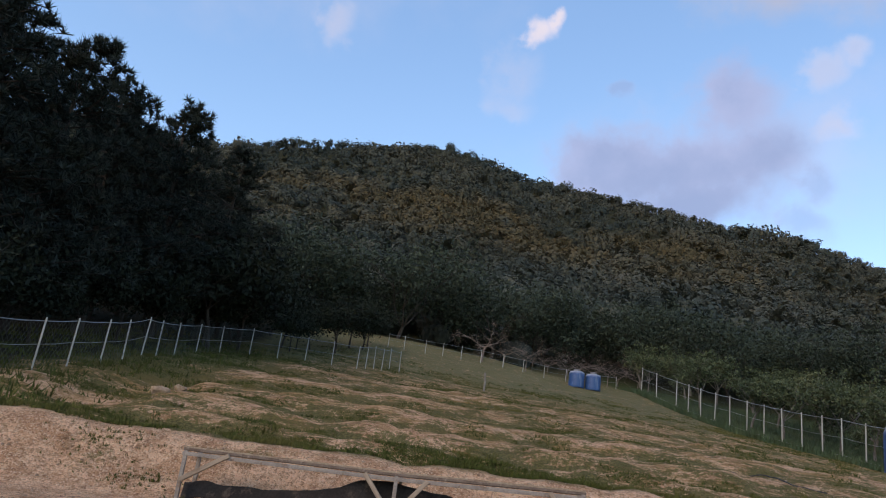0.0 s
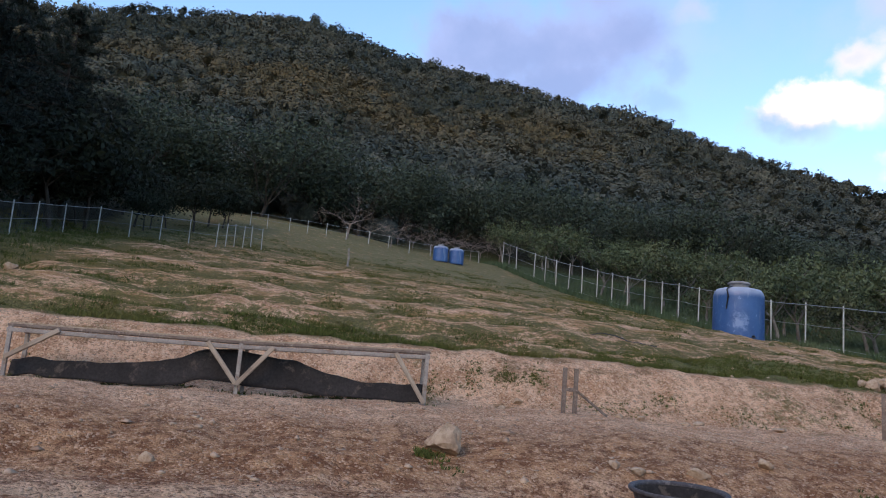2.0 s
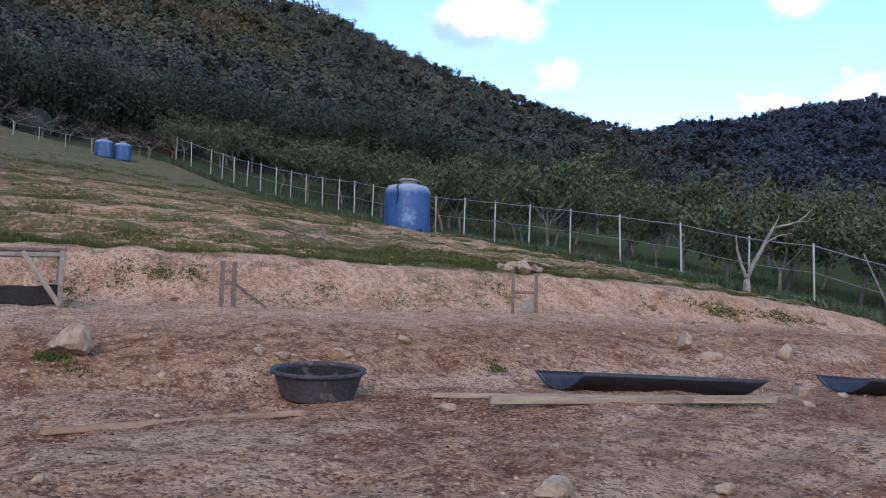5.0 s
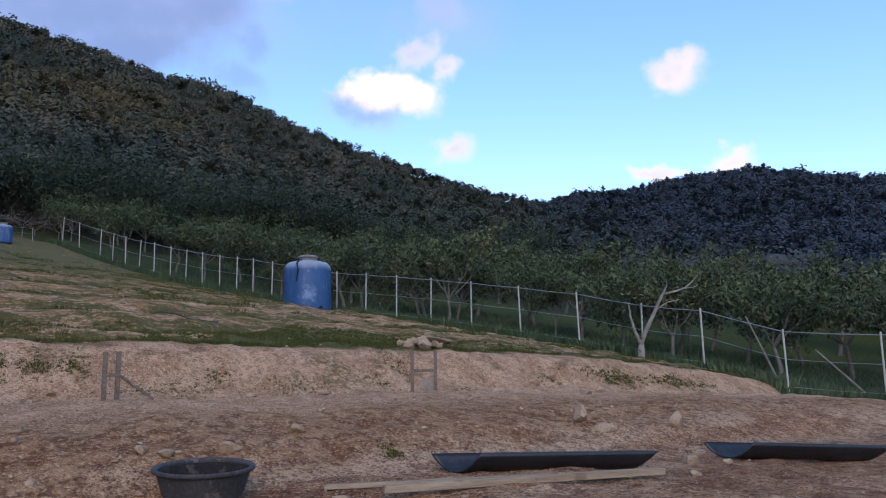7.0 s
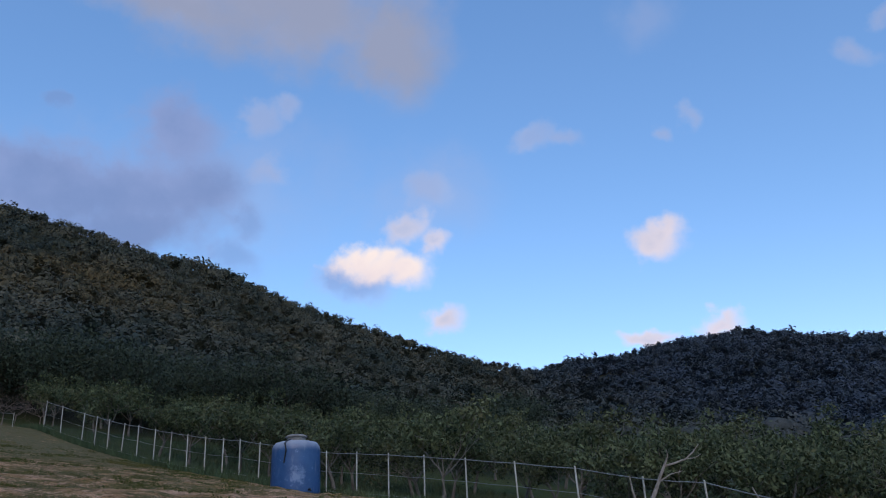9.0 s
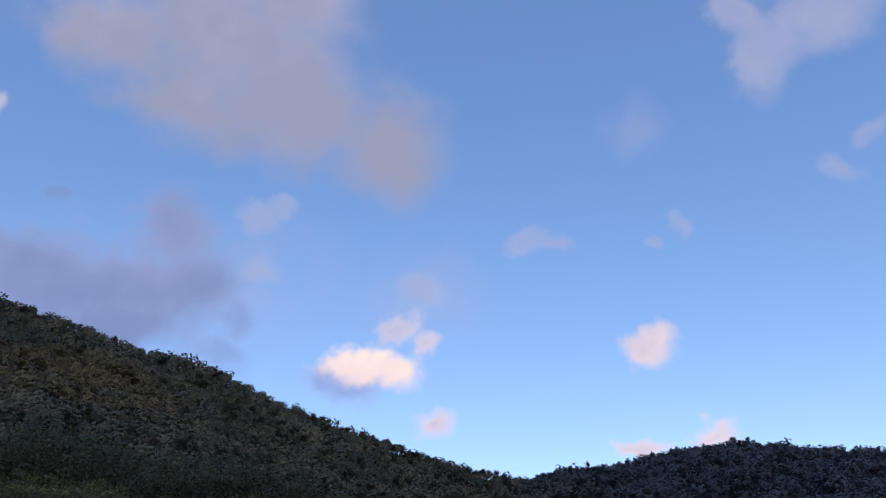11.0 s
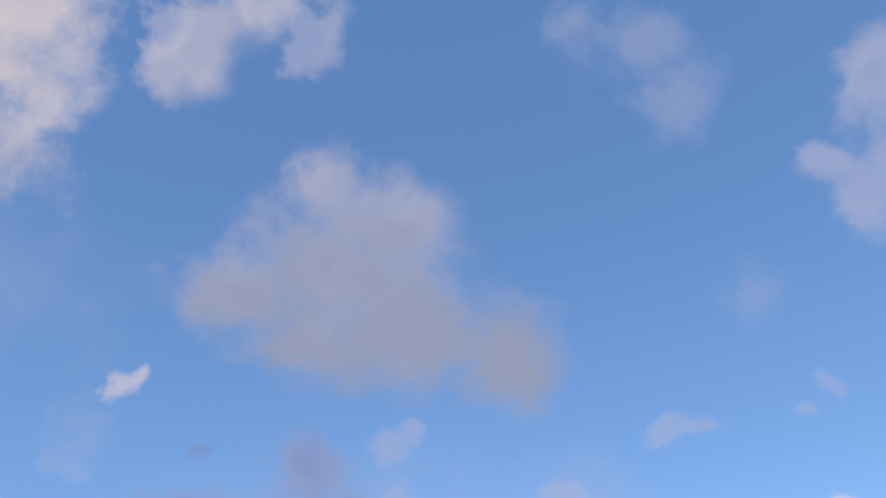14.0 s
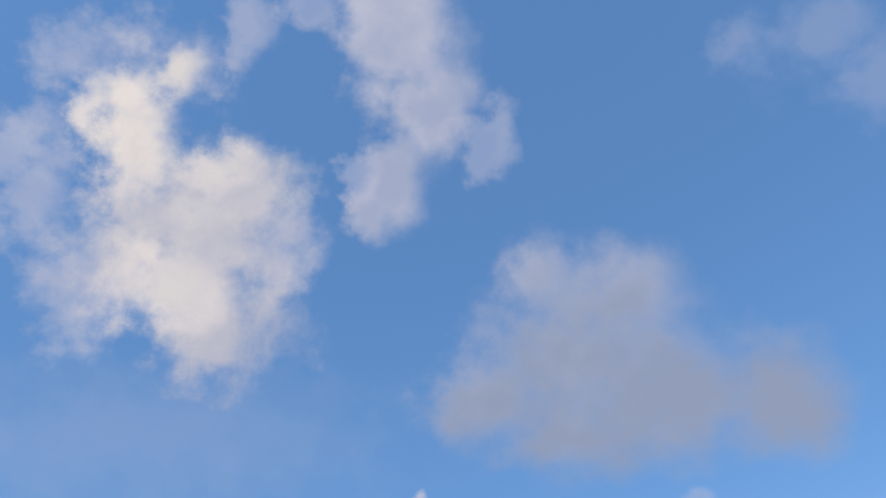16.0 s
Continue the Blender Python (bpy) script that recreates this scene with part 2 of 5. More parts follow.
def tube_data(points, radii, sides=8, cap=True):
    """Vertices and faces (quads and end caps) of a tapered tube along a line."""
    pts = [Vector(p) for p in points]
    verts, faces = [], []
    ref = Vector((0, 0, 1))
    for i, p in enumerate(pts):
        along = (pts[min(i + 1, len(pts) - 1)] - pts[max(i - 1, 0)]).normalized()
        side = along.cross(ref)
        if side.length < 0.05:
            side = along.cross(Vector((1, 0, 0)))
        side.normalize()
        other = side.cross(along)
        for k in range(sides):
            a = 2 * math.pi * k / sides
            verts.append(p + (side * math.cos(a) + other * math.sin(a)) * radii[i])
    for i in range(len(pts) - 1):
        for k in range(sides):
            a, b = i * sides + k, i * sides + (k + 1) % sides
            faces.append((a, b, b + sides, a + sides))
    if cap:
        faces.append(tuple(range(sides))[::-1])
        faces.append(tuple((len(pts) - 1) * sides + k for k in range(sides)))
    return verts, faces


def tubes_mesh(name, lines, material, sides=8, smooth=True):
    """Several tapered tubes in one mesh: lines of (points, radii)."""
    verts, faces = [], []
    for points, radii in lines:
        v, f = tube_data(points, radii, sides)
        faces += [tuple(i + len(verts) for i in face) for face in f]
        verts += v
    me = bpy.data.meshes.new(name)
    me.from_pydata([tuple(v) for v in verts], [], faces)
    me.update()
    if smooth:
        smooth_shade(me)
        me.set_sharp_from_angle(angle=radians(50))
    me.materials.append(material)
    return me


def bar_between(name, a, b, wide, deep, material, parent=None, label="", bevel=0.004):
    """A squared bar from a to b."""
    a, b = Vector(a), Vector(b)
    me = box_mesh(name, wide, deep, (b - a).length, material, bevel)
    m = Matrix.Translation((a + b) / 2) @ (b - a).to_track_quat("Z", "Y").to_matrix().to_4x4()
    return part(name, me, parent, label, m)


def lathe_mesh(name, profile, material, sides=40, smooth=True, ring=False):
    """A turned body: profile of (radius, height)."""
    verts, faces = [], []
    for r, z in profile:
        for k in range(sides):
            a = 2 * math.pi * k / sides
            verts.append((r * math.cos(a), r * math.sin(a), z))
    for i in range(len(profile) - 1):
        for k in range(sides):
            a, b = i * sides + k, i * sides + (k + 1) % sides
            faces.append((a, b, b + sides, a + sides))
    if not ring:
        faces.append(tuple(range(sides))[::-1])
        faces.append(tuple((len(profile) - 1) * sides + k for k in range(sides)))
    me = bpy.data.meshes.new(name)
    me.from_pydata(verts, [], faces)
    me.update()
    if smooth:
        smooth_shade(me)
        me.set_sharp_from_angle(angle=radians(35))
    me.materials.append(material)
    return me


def empty(name, x, y, z, turn=0.0):
    ob = new(name)
    ob.empty_display_size = 0.1
    ob.matrix_basis = pose(x, y, z, 0, 0, turn)
    return ob


# ---- materials ----
class Nodes:
    """A short hand for the node tree of a material."""

    def __init__(self, name):
        self.material = bpy.data.materials.new(name)
        self.material.use_nodes = True
        self.tree = self.material.node_tree
        self.tree.nodes.clear()
        self.out = self.add("ShaderNodeOutputMaterial")
        self.bsdf = self.add("ShaderNodeBsdfPrincipled")
        self.tree.links.new(self.bsdf.outputs[0], self.out.inputs[0])
        self.co = self.add("ShaderNodeTexCoord").outputs["Object"]

    def add(self, kind):
        return self.tree.nodes.new(kind)

    def put(self, value, socket):
        if isinstance(value, bpy.types.NodeSocket):
            self.tree.links.new(value, socket)
        elif isinstance(value, tuple) and len(value) == 3 and socket.type == "RGBA":
            socket.default_value = (*value, 1)
        else:
            socket.default_value = value

    def noise(self, scale, detail=4.0, rough=0.55, stretch=None, co=None, color=False):
        n = self.add("ShaderNodeTexNoise")
        src = co or self.co
        if stretch:
            m = self.add("ShaderNodeMapping")
            m.inputs["Scale"].default_value = stretch
            self.put(src, m.inputs["Vector"])
            src = m.outputs[0]
        self.put(src, n.inputs["Vector"])
        n.inputs["Scale"].default_value, n.inputs["Detail"].default_value = scale, detail
        n.inputs["Roughness"].default_value = rough
        return n.outputs["Color"] if color else n.outputs["Fac"]

    def ramp(self, value, lo, hi, to_lo=0.0, to_hi=1.0, smooth=True):
        m = self.add("ShaderNodeMapRange")
        if smooth:
            m.interpolation_type = "SMOOTHSTEP"
        self.put(value, m.inputs["Value"])
        for key, v in (("From Min", lo), ("From Max", hi), ("To Min", to_lo), ("To Max", to_hi)):
            self.put(v, m.inputs[key])
        return m.outputs[0]

    def mix(self, fac, a, b, blend="MIX"):
        m = self.add("ShaderNodeMix")
        m.data_type, m.blend_type = "RGBA", blend
        self.put(fac, m.inputs[0])
        self.put(a, m.inputs[6])
        self.put(b, m.inputs[7])
        return m.outputs[2]

    def math(self, op, a, b=0.0, c=0.0):
        m = self.add("ShaderNodeMath")
        m.operation = op
        self.put(a, m.inputs[0])
        self.put(b, m.inputs[1])
        self.put(c, m.inputs[2])
        return m.outputs[0]

    def axes(self):
        s = self.add("ShaderNodeSeparateXYZ")
        self.put(self.co, s.inputs[0])
        return s.outputs

    def finish(self, colour, rough=0.8, metal=0.0, bump=None, strength=0.3, distance=0.01):
        self.put(colour, self.bsdf.inputs["Base Color"])
        self.put(rough, self.bsdf.inputs["Roughness"])
        self.put(metal, self.bsdf.inputs["Metallic"])
        if metal == 0.0 and isinstance(rough, float) and rough > 0.9:
            self.bsdf.inputs["Specular IOR Level"].default_value = 0.08
        if bump is not None:
            b = self.add("ShaderNodeBump")
            b.inputs["Strength"].default_value, b.inputs["Distance"].default_value = strength, distance
            self.put(bump, b.inputs["Height"])
            self.put(b.outputs[0], self.bsdf.inputs["Normal"])
        return self.material


def surface(name, light, dark, coarse, fine, rough=0.8, metal=0.0, wear=None, strength=0.3, distance=0.01, stretch=None, gloss=0.4):
    """A worn surface: two colours in large and small patches, grain in relief, and a third colour where it is worn."""
    n = Nodes(name)
    big = n.noise(coarse, 4, 0.6, stretch)
    small = n.noise(fine, 6, 0.65, stretch)
    colour = n.mix(n.ramp(big, 0.3, 0.7), light, dark)
    colour = n.mix(n.ramp(small, 0.35, 0.7, 0.0, 0.45), colour, tuple(c * 0.55 for c in dark))
    if wear:
        colour = n.mix(n.ramp(n.noise(coarse * 2.3, 7, 0.7), 0.56, 0.66, 0.0, 0.8), colour, wear)
    n.bsdf.inputs["Specular IOR Level"].default_value = gloss
    r = n.ramp(small, 0.3, 0.7, max(rough - 0.12, 0.05), min(rough + 0.12, 1.0))
    return n.finish(colour, r, metal, small, strength, distance)


def leaf_material(name, light, dark, other, size=0.25, rough=0.6):
    """Foliage: tints by tree and by leaf."""
    n = Nodes(name)
    geo = n.add("ShaderNodeNewGeometry")
    info = n.add("ShaderNodeObjectInfo")
    colour = n.mix(geo.outputs["Random Per Island"], light, dark)
    colour = n.mix(n.ramp(n.noise(size, 3, 0.6), 0.45, 0.75, 0.0, 0.75), colour, other)
    colour = n.mix(n.math("MULTIPLY", info.outputs["Random"], 0.35), colour, tuple(c * 0.6 for c in dark))
    n.bsdf.inputs["Specular IOR Level"].default_value = 0.06
    return n.finish(colour, rough)


def ground_material():
    n = Nodes("earth_and_grass")
    x, y, z = n.axes()

    def crumbs(scale):
        """Random crumbs: a value for each."""
        warp = n.add("ShaderNodeVectorMath")
        warp.operation = "MULTIPLY_ADD"
        n.put(n.noise(scale * 0.8, 3, 0.6, color=True), warp.inputs[0])
        warp.inputs[1].default_value = (0.55 / scale, 0.55 / scale, 0.55 / scale)
        n.put(n.co, warp.inputs[2])
        v = n.add("ShaderNodeTexVoronoi")
        v.inputs["Scale"].default_value = scale
        n.put(warp.outputs[0], v.inputs["Vector"])
        s = n.add("ShaderNodeSeparateColor")
        n.put(v.outputs["Color"], s.inputs[0])
        return s.outputs[0], v.outputs["Distance"]

    big = n.noise(0.35, 4, 0.6)
    mid = n.noise(2.2, 6, 0.65)
    fine = n.noise(13.0, 8, 0.75)
    grit = n.noise(42.0, 6, 0.72)
    crumb, shape = crumbs(58.0)
    clod, clod_shape = crumbs(19.0)
    # the yard: trodden red-brown earth with paler dry tracks, crumbs and clods
    streak = n.noise(7.0, 7, 0.72)
    yard = n.mix(n.ramp(mid, 0.42, 0.58), (0.580, 0.300, 0.158), (0.350, 0.150, 0.074))
    yard = n.mix(n.ramp(n.noise(0.8, 5, 0.6, (0.5, 1.7, 1)), 0.47, 0.58, 0.0, 0.85), yard, (0.760, 0.470, 0.290))
    yard = n.mix(n.ramp(streak, 0.50, 0.60, 0.0, 0.65), yard, (0.165, 0.066, 0.036))
    yard = n.mix(n.ramp(streak, 0.45, 0.37, 0.0, 0.60), yard, (0.760, 0.490, 0.285))
    yard = n.mix(n.ramp(clod, 0.62, 0.95, 0.0, 0.40), yard, (0.145, 0.060, 0.034))
    yard = n.mix(n.ramp(crumb, 0.68, 0.94, 0.0, 0.50), yard, (0.860, 0.570, 0.370))
    yard = n.mix(n.ramp(crumb, 0.34, 0.08, 0.0, 0.70), yard, (0.105, 0.044, 0.026))
    # darker, damper earth where the herd stands
    damp = n.ramp(n.math("ADD", n.noise(0.55, 6, 0.68), n.math("MULTIPLY", n.math("SUBTRACT", x, 2.6), 0.022)), 0.46, 0.62, 0.0, 0.62)
    yard = n.mix(n.math("MULTIPLY", damp, n.ramp(y, 4.6, 3.6)), yard, n.mix(n.ramp(streak, 0.40, 0.60), (0.400, 0.195, 0.112), (0.185, 0.080, 0.045)))
    # the face of the lower bank: redder, freshly cut earth
    cut = n.math("MULTIPLY", n.ramp(n.math("ADD", y, n.math("MULTIPLY", n.math("SUBTRACT", mid, 0.5), 1.2)), 4.9, 5.5), n.ramp(n.math("ADD", y, n.math("MULTIPLY", n.math("SUBTRACT", mid, 0.5), 1.2)), 6.9, 6.2))
    face = n.mix(n.ramp(streak, 0.42, 0.58), (0.520, 0.268, 0.134), (0.235, 0.098, 0.045))
    face = n.mix(n.ramp(crumb, 0.74, 0.95, 0.0, 0.5), face, (0.800, 0.530, 0.350))
    face = n.mix(n.ramp(clod, 0.80, 0.97, 0.0, 0.6), face, (0.150, 0.062, 0.034))
    yard = n.mix(n.math("MULTIPLY", cut, 0.75), yard, face)
    # the upper banks: pale sandy earth
    sand = n.mix(n.ramp(mid, 0.42, 0.58), (0.800, 0.475, 0.290), (0.580, 0.310, 0.175))
    sand = n.mix(n.ramp(streak, 0.52, 0.62, 0.0, 0.48), sand, (0.300, 0.145, 0.076))
    sand = n.mix(n.ramp(clod, 0.66, 0.97, 0.0, 0.45), sand, (0.29, 0.145, 0.076))
    sand = n.mix(n.ramp(crumb, 0.68, 0.92, 0.0, 0.65), sand, (0.82, 0.58, 0.39))
    sand = n.mix(n.ramp(crumb, 0.30, 0.06, 0.0, 0.60), sand, (0.23, 0.112, 0.062))
    turf = n.math("MULTIPLY", n.ramp(n.noise(1.7, 8, 0.72, (0.7, 1.0, 1.6)), 0.55, 0.63, 0.0, 0.75), n.ramp(y, 8.4, 8.9))
    sand = n.mix(turf, sand, n.mix(n.ramp(crumb, 0.2, 0.8), (0.155, 0.092, 0.045), (0.330, 0.195, 0.100)))
    rise = n.math("ADD", y, n.math("MULTIPLY", n.math("SUBTRACT", mid, 0.5), 2.2))
    earth = n.mix(n.ramp(rise, 6.0, 7.1), yard, sand)
    # the field: dry yellow-brown growth, and broken rows of grass that lie along the furrows
    patch = n.noise(2.4, 9, 0.78, (0.55, 1.0, 1.0))
    dry = n.math("MULTIPLY", n.ramp(n.noise(2.6, 9, 0.78, (0.35, 1.1, 1.0)), 0.45, 0.55, 0.0, 0.80), n.ramp(n.math("ADD", y, n.math("MULTIPLY", big, 8.0)), 13.0, 20.0, 0.40, 1.0))
    dry = n.math("MULTIPLY", dry, n.ramp(y, 9.9, 10.3))
    earth = n.mix(dry, earth, n.mix(n.ramp(crumb, 0.2, 0.8), (0.290, 0.158, 0.058), (0.470, 0.265, 0.105)))
    earth = n.mix(n.math("MULTIPLY", n.ramp(n.noise(3.1, 8, 0.75, (0.4, 1.2, 1.0)), 0.52, 0.60, 0.0, 0.6), n.ramp(y, 9.95, 10.3)), earth, (0.80, 0.50, 0.31))
    earth = n.mix(n.math("MULTIPLY", n.ramp(n.noise(4.0, 8, 0.75, (0.3, 1.3, 1.0)), 0.55, 0.62, 0.0, 0.7), n.ramp(y, 9.95, 10.3)), earth, (0.20, 0.125, 0.062))
    # the treads of the old terraces are green, their risers bare
    sway = n.math("ADD", n.math("MULTIPLY", n.math("SINE", n.math("MULTIPLY_ADD", x, 0.45, 0.7)), 0.28), n.math("MULTIPLY", n.math("SINE", n.math("MULTIPLY_ADD", x, 1.1, 2.0)), 0.14))
    row = n.math("ADD", n.math("ADD", y, sway), n.math("MULTIPLY", n.math("SUBTRACT", n.noise(1.1, 5, 0.65), 0.5), 1.3))
    row = n.math("MULTIPLY", n.math("LOGARITHM", n.math("DIVIDE", n.math("MAXIMUM", n.math("SUBTRACT", row, 6.2), 0.5), 4.0), 2.718282), 3.0)
    tread = n.math("COSINE", n.math("MULTIPLY", row, 6.283185))
    tread = n.math("MULTIPLY", tread, n.math("MULTIPLY", n.ramp(x, 4.0, 10.0, 0.085, 0.035), n.ramp(y, 30.0, 22.0)))
    cover = n.math("ADD", n.math("ADD", 0.185, tread), n.math("MULTIPLY", patch, 0.98))
    more = n.math("MULTIPLY", n.ramp(y, 28.0, 38.0), 0.085)
    side = n.math("MULTIPLY", n.ramp(n.math("ADD", x, n.math("MULTIPLY", y, 0.155)), 21.6, 22.8), 0.6)
    left = n.math("MULTIPLY", n.ramp(x, -3.6, -6.0), n.ramp(y, 14.0, 16.5, -0.06, 0.16))
    edge = n.math("MULTIPLY", n.ramp(n.math("ABSOLUTE", n.math("SUBTRACT", y, 10.5)), 0.55, 0.15), 0.075)
    lush = n.math("MULTIPLY", n.ramp(n.math("ABSOLUTE", n.math("SUBTRACT", y, 10.9)), 1.0, 0.3), n.ramp(n.math("ABSOLUTE", n.math("SUBTRACT", x, 7.6)), 2.4, 0.8, 0.0, 0.16))
    # a bare trodden way to the big tank
    track = n.math("ABSOLUTE", n.math("SUBTRACT", y, n.math("ADD", 16.7, n.math("MULTIPLY", n.math("SUBTRACT", mid, 0.5), 3.0))))
    bare = n.math("MULTIPLY", n.ramp(track, 1.1, 0.4), n.math("MULTIPLY", n.ramp(x, 6.0, 7.5), n.ramp(x, 19.5, 18.5, 0.0, -0.14)))
    cover = n.math("ADD", n.math("ADD", cover, n.math("ADD", more, bare)), n.math("ADD", n.math("ADD", side, left), n.math("ADD", edge, lush)))
    cover = n.math("ADD", cover, n.math("ADD", n.math("MULTIPLY", n.math("SUBTRACT", fine, 0.5), 0.75), n.math("MULTIPLY", n.math("SUBTRACT", crumb, 0.5), 0.10)))
    field = n.math("MULTIPLY", n.ramp(cover, 0.610, 0.675, 0.0, 0.92), n.ramp(y, 9.85, 10.15))
    field = n.math("MAXIMUM", field, n.math("MULTIPLY", n.ramp(side, 0.1, 0.5), n.ramp(y, 3.0, 7.5)))
    weeds = n.math("MULTIPLY", n.ramp(n.noise(0.8, 8, 0.72), 0.57, 0.62), n.math("MULTIPLY", n.ramp(y, 8.5, 9.2), n.ramp(y, 9.9, 9.5)))
    field = n.math("MAXIMUM", field, n.math("MULTIPLY", weeds, n.ramp(fine, 0.44, 0.56, 0.0, 0.7)))
    green = n.mix(n.ramp(crumb, 0.2, 0.8), (0.056, 0.064, 0.020), (0.132, 0.126, 0.042))
    green = n.mix(n.ramp(fine, 0.50, 0.60, 0.0, 0.45), green, (0.215, 0.160, 0.050))
    green = n.mix(n.ramp(big, 0.48, 0.65, 0.0, 0.5), green, (0.190, 0.135, 0.048))
    green = n.mix(n.ramp(y, 30.0, 38.0, 0.0, 0.7), green, n.mix(n.ramp(fine, 0.4, 0.6), (0.105, 0.112, 0.052), (0.215, 0.200, 0.105)))
    green = n.mix(n.math("MAXIMUM", n.math("MULTIPLY", n.math("MULTIPLY", lush, 5.5), n.ramp(fine, 0.40, 0.56)), n.math("MULTIPLY", n.ramp(side, 0.1, 0.5), 0.75)), green, n.mix(n.ramp(crumb, 0.2, 0.8), (0.060, 0.095, 0.028), (0.100, 0.140, 0.045)))
    colour = n.mix(field, earth, green)
    # darker brown ground under the pines
    pine_floor = n.mix(mid, (0.022, 0.020, 0.012), (0.040, 0.034, 0.018))
    colour = n.mix(n.ramp(n.math("ADD", x, n.math("MULTIPLY", n.math("SUBTRACT", mid, 0.5), 1.5)), -6.9, -7.8), colour, pine_floor)
    # the forest floor, far off
    far = n.add("ShaderNodeVectorMath")
    far.operation = "LENGTH"
    n.put(n.co, far.inputs[0])
    colour = n.mix(n.ramp(far.outputs["Value"], 52.0, 66.0), colour, n.mix(mid, (0.022, 0.027, 0.014), (0.042, 0.038, 0.020)))
    height = n.math("ADD", n.math("MULTIPLY", n.math("SUBTRACT", fine, n.math("MULTIPLY", streak, 0.8)), 0.7), n.math("MULTIPLY", grit, 0.25))
    height = n.math("SUBTRACT", n.math("ADD", height, n.math("MULTIPLY", crumb, 0.22)), n.math("MULTIPLY", shape, 0.3))
    height = n.math("SUBTRACT", height, n.math("MULTIPLY", clod_shape, 0.35))
    return n.finish(colour, 0.95, 0.0, height, 1.0, 0.07)


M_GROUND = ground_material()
M_STONE = surface("pale_stone", (0.46, 0.335, 0.225), (0.30, 0.195, 0.125), 4.0, 34.0, 0.95, strength=0.7, wear=(0.26, 0.155, 0.09), gloss=0.15)
M_GRIT = surface("gravel", (0.54, 0.385, 0.265), (0.30, 0.18, 0.115), 2.0, 25.0, 0.95, gloss=0.15)
M_DUNG = surface("dark_dung", (0.075, 0.045, 0.030), (0.045, 0.028, 0.020), 8.0, 60.0, 0.9)
M_STRAW = surface("dry_straw", (0.48, 0.31, 0.175), (0.25, 0.135, 0.072), 1.0, 12.0, 0.9, gloss=0.15)
M_RUBBER = surface("black_rubber", (0.036, 0.031, 0.029), (0.022, 0.019, 0.018), 3.0, 40.0, 0.85, wear=(0.085, 0.066, 0.052), gloss=0.15)
M_TUB = surface("dusty_grey_rubber", (0.080, 0.073, 0.074), (0.052, 0.047, 0.049), 5.0, 40.0, 0.62, wear=(0.17, 0.145, 0.13), strength=0.2, gloss=0.15)
M_BASIN = surface("dark_blue_plastic", (0.022, 0.032, 0.062), (0.015, 0.022, 0.045), 4.0, 30.0, 0.45, wear=(0.10, 0.11, 0.15), strength=0.1)
M_PIPE = surface("black_pe_plastic", (0.013, 0.013, 0.017), (0.009, 0.009, 0.011), 4.0, 30.0, 0.42, wear=(0.032, 0.027, 0.026), strength=0.1, gloss=0.55)
M_STEEL = surface("weathered_galvanised_steel", (0.35, 0.30, 0.255), (0.23, 0.19, 0.16), 6.0, 50.0, 0.75, 0.0, wear=(0.20, 0.125, 0.085), gloss=0.15)
M_RUST = surface("rusty_steel", (0.23, 0.175, 0.14), (0.15, 0.105, 0.082), 8.0, 60.0, 0.8, 0.2, wear=(0.34, 0.27, 0.22), gloss=0.15)
M_PLANK = surface("grey_weathered_plank", (0.42, 0.315, 0.215), (0.28, 0.195, 0.13), 2.0, 16.0, 0.9, wear=(0.17, 0.105, 0.07), stretch=(0.5, 7, 7), gloss=0.15)
M_DUSTY = surface("earth_caked_plank", (0.44, 0.29, 0.19), (0.30, 0.18, 0.11), 4.0, 26.0, 0.95, wear=(0.24, 0.13, 0.075), gloss=0.1)
M_NET = surface("dull_netting_wire", (0.10, 0.115, 0.10), (0.07, 0.08, 0.07), 3.0, 40.0, 0.7)
M_WOOD = surface("weathered_timber", (0.40, 0.31, 0.23), (0.27, 0.20, 0.145), 2.0, 18.0, 0.85, wear=(0.20, 0.14, 0.10), stretch=(6, 6, 0.6), gloss=0.15)
M_POST = surface("pale_painted_steel_post", (0.50, 0.49, 0.43), (0.40, 0.39, 0.34), 3.0, 40.0, 0.6, 0.0, wear=(0.28, 0.22, 0.16))
M_WIRE = surface("galvanised_wire", (0.34, 0.36, 0.36), (0.25, 0.27, 0.27), 3.0, 40.0, 0.5, 0.5)
M_BARK = surface("dark_bark", (0.060, 0.047, 0.036), (0.034, 0.026, 0.020), 3.0, 20.0, 0.95, strength=0.6, distance=0.03)
M_ORCHARD_BARK = surface("grey_bark", (0.20, 0.18, 0.15), (0.11, 0.095, 0.08), 4.0, 26.0, 0.95)
M_PALE_BARK = surface("pale_grey_bark", (0.31, 0.275, 0.23), (0.17, 0.145, 0.12), 4.0, 26.0, 0.95, strength=0.5, distance=0.02)
M_TWIG = surface("dry_twigs", (0.25, 0.195, 0.16), (0.16, 0.12, 0.095), 4.0, 26.0, 0.95)
M_PINE = leaf_material("pine_needles", (0.040, 0.051, 0.044), (0.016, 0.024, 0.021), (0.055, 0.057, 0.034), 0.35)
M_ORCHARD = leaf_material("orchard_leaves", (0.128, 0.152, 0.076), (0.027, 0.042, 0.024), (0.188, 0.176, 0.085), 0.5)
M_BROAD = leaf_material("broad_leaves", (0.062, 0.078, 0.050), (0.024, 0.037, 0.028), (0.088, 0.092, 0.055), 0.2)
# Leaf colours darkened to hold the deep shade below the pines.
M_UNDER = leaf_material("shade_darkened_undergrowth_leaves", (0.026, 0.034, 0.022), (0.010, 0.015, 0.010), (0.038, 0.042, 0.022), 0.3)
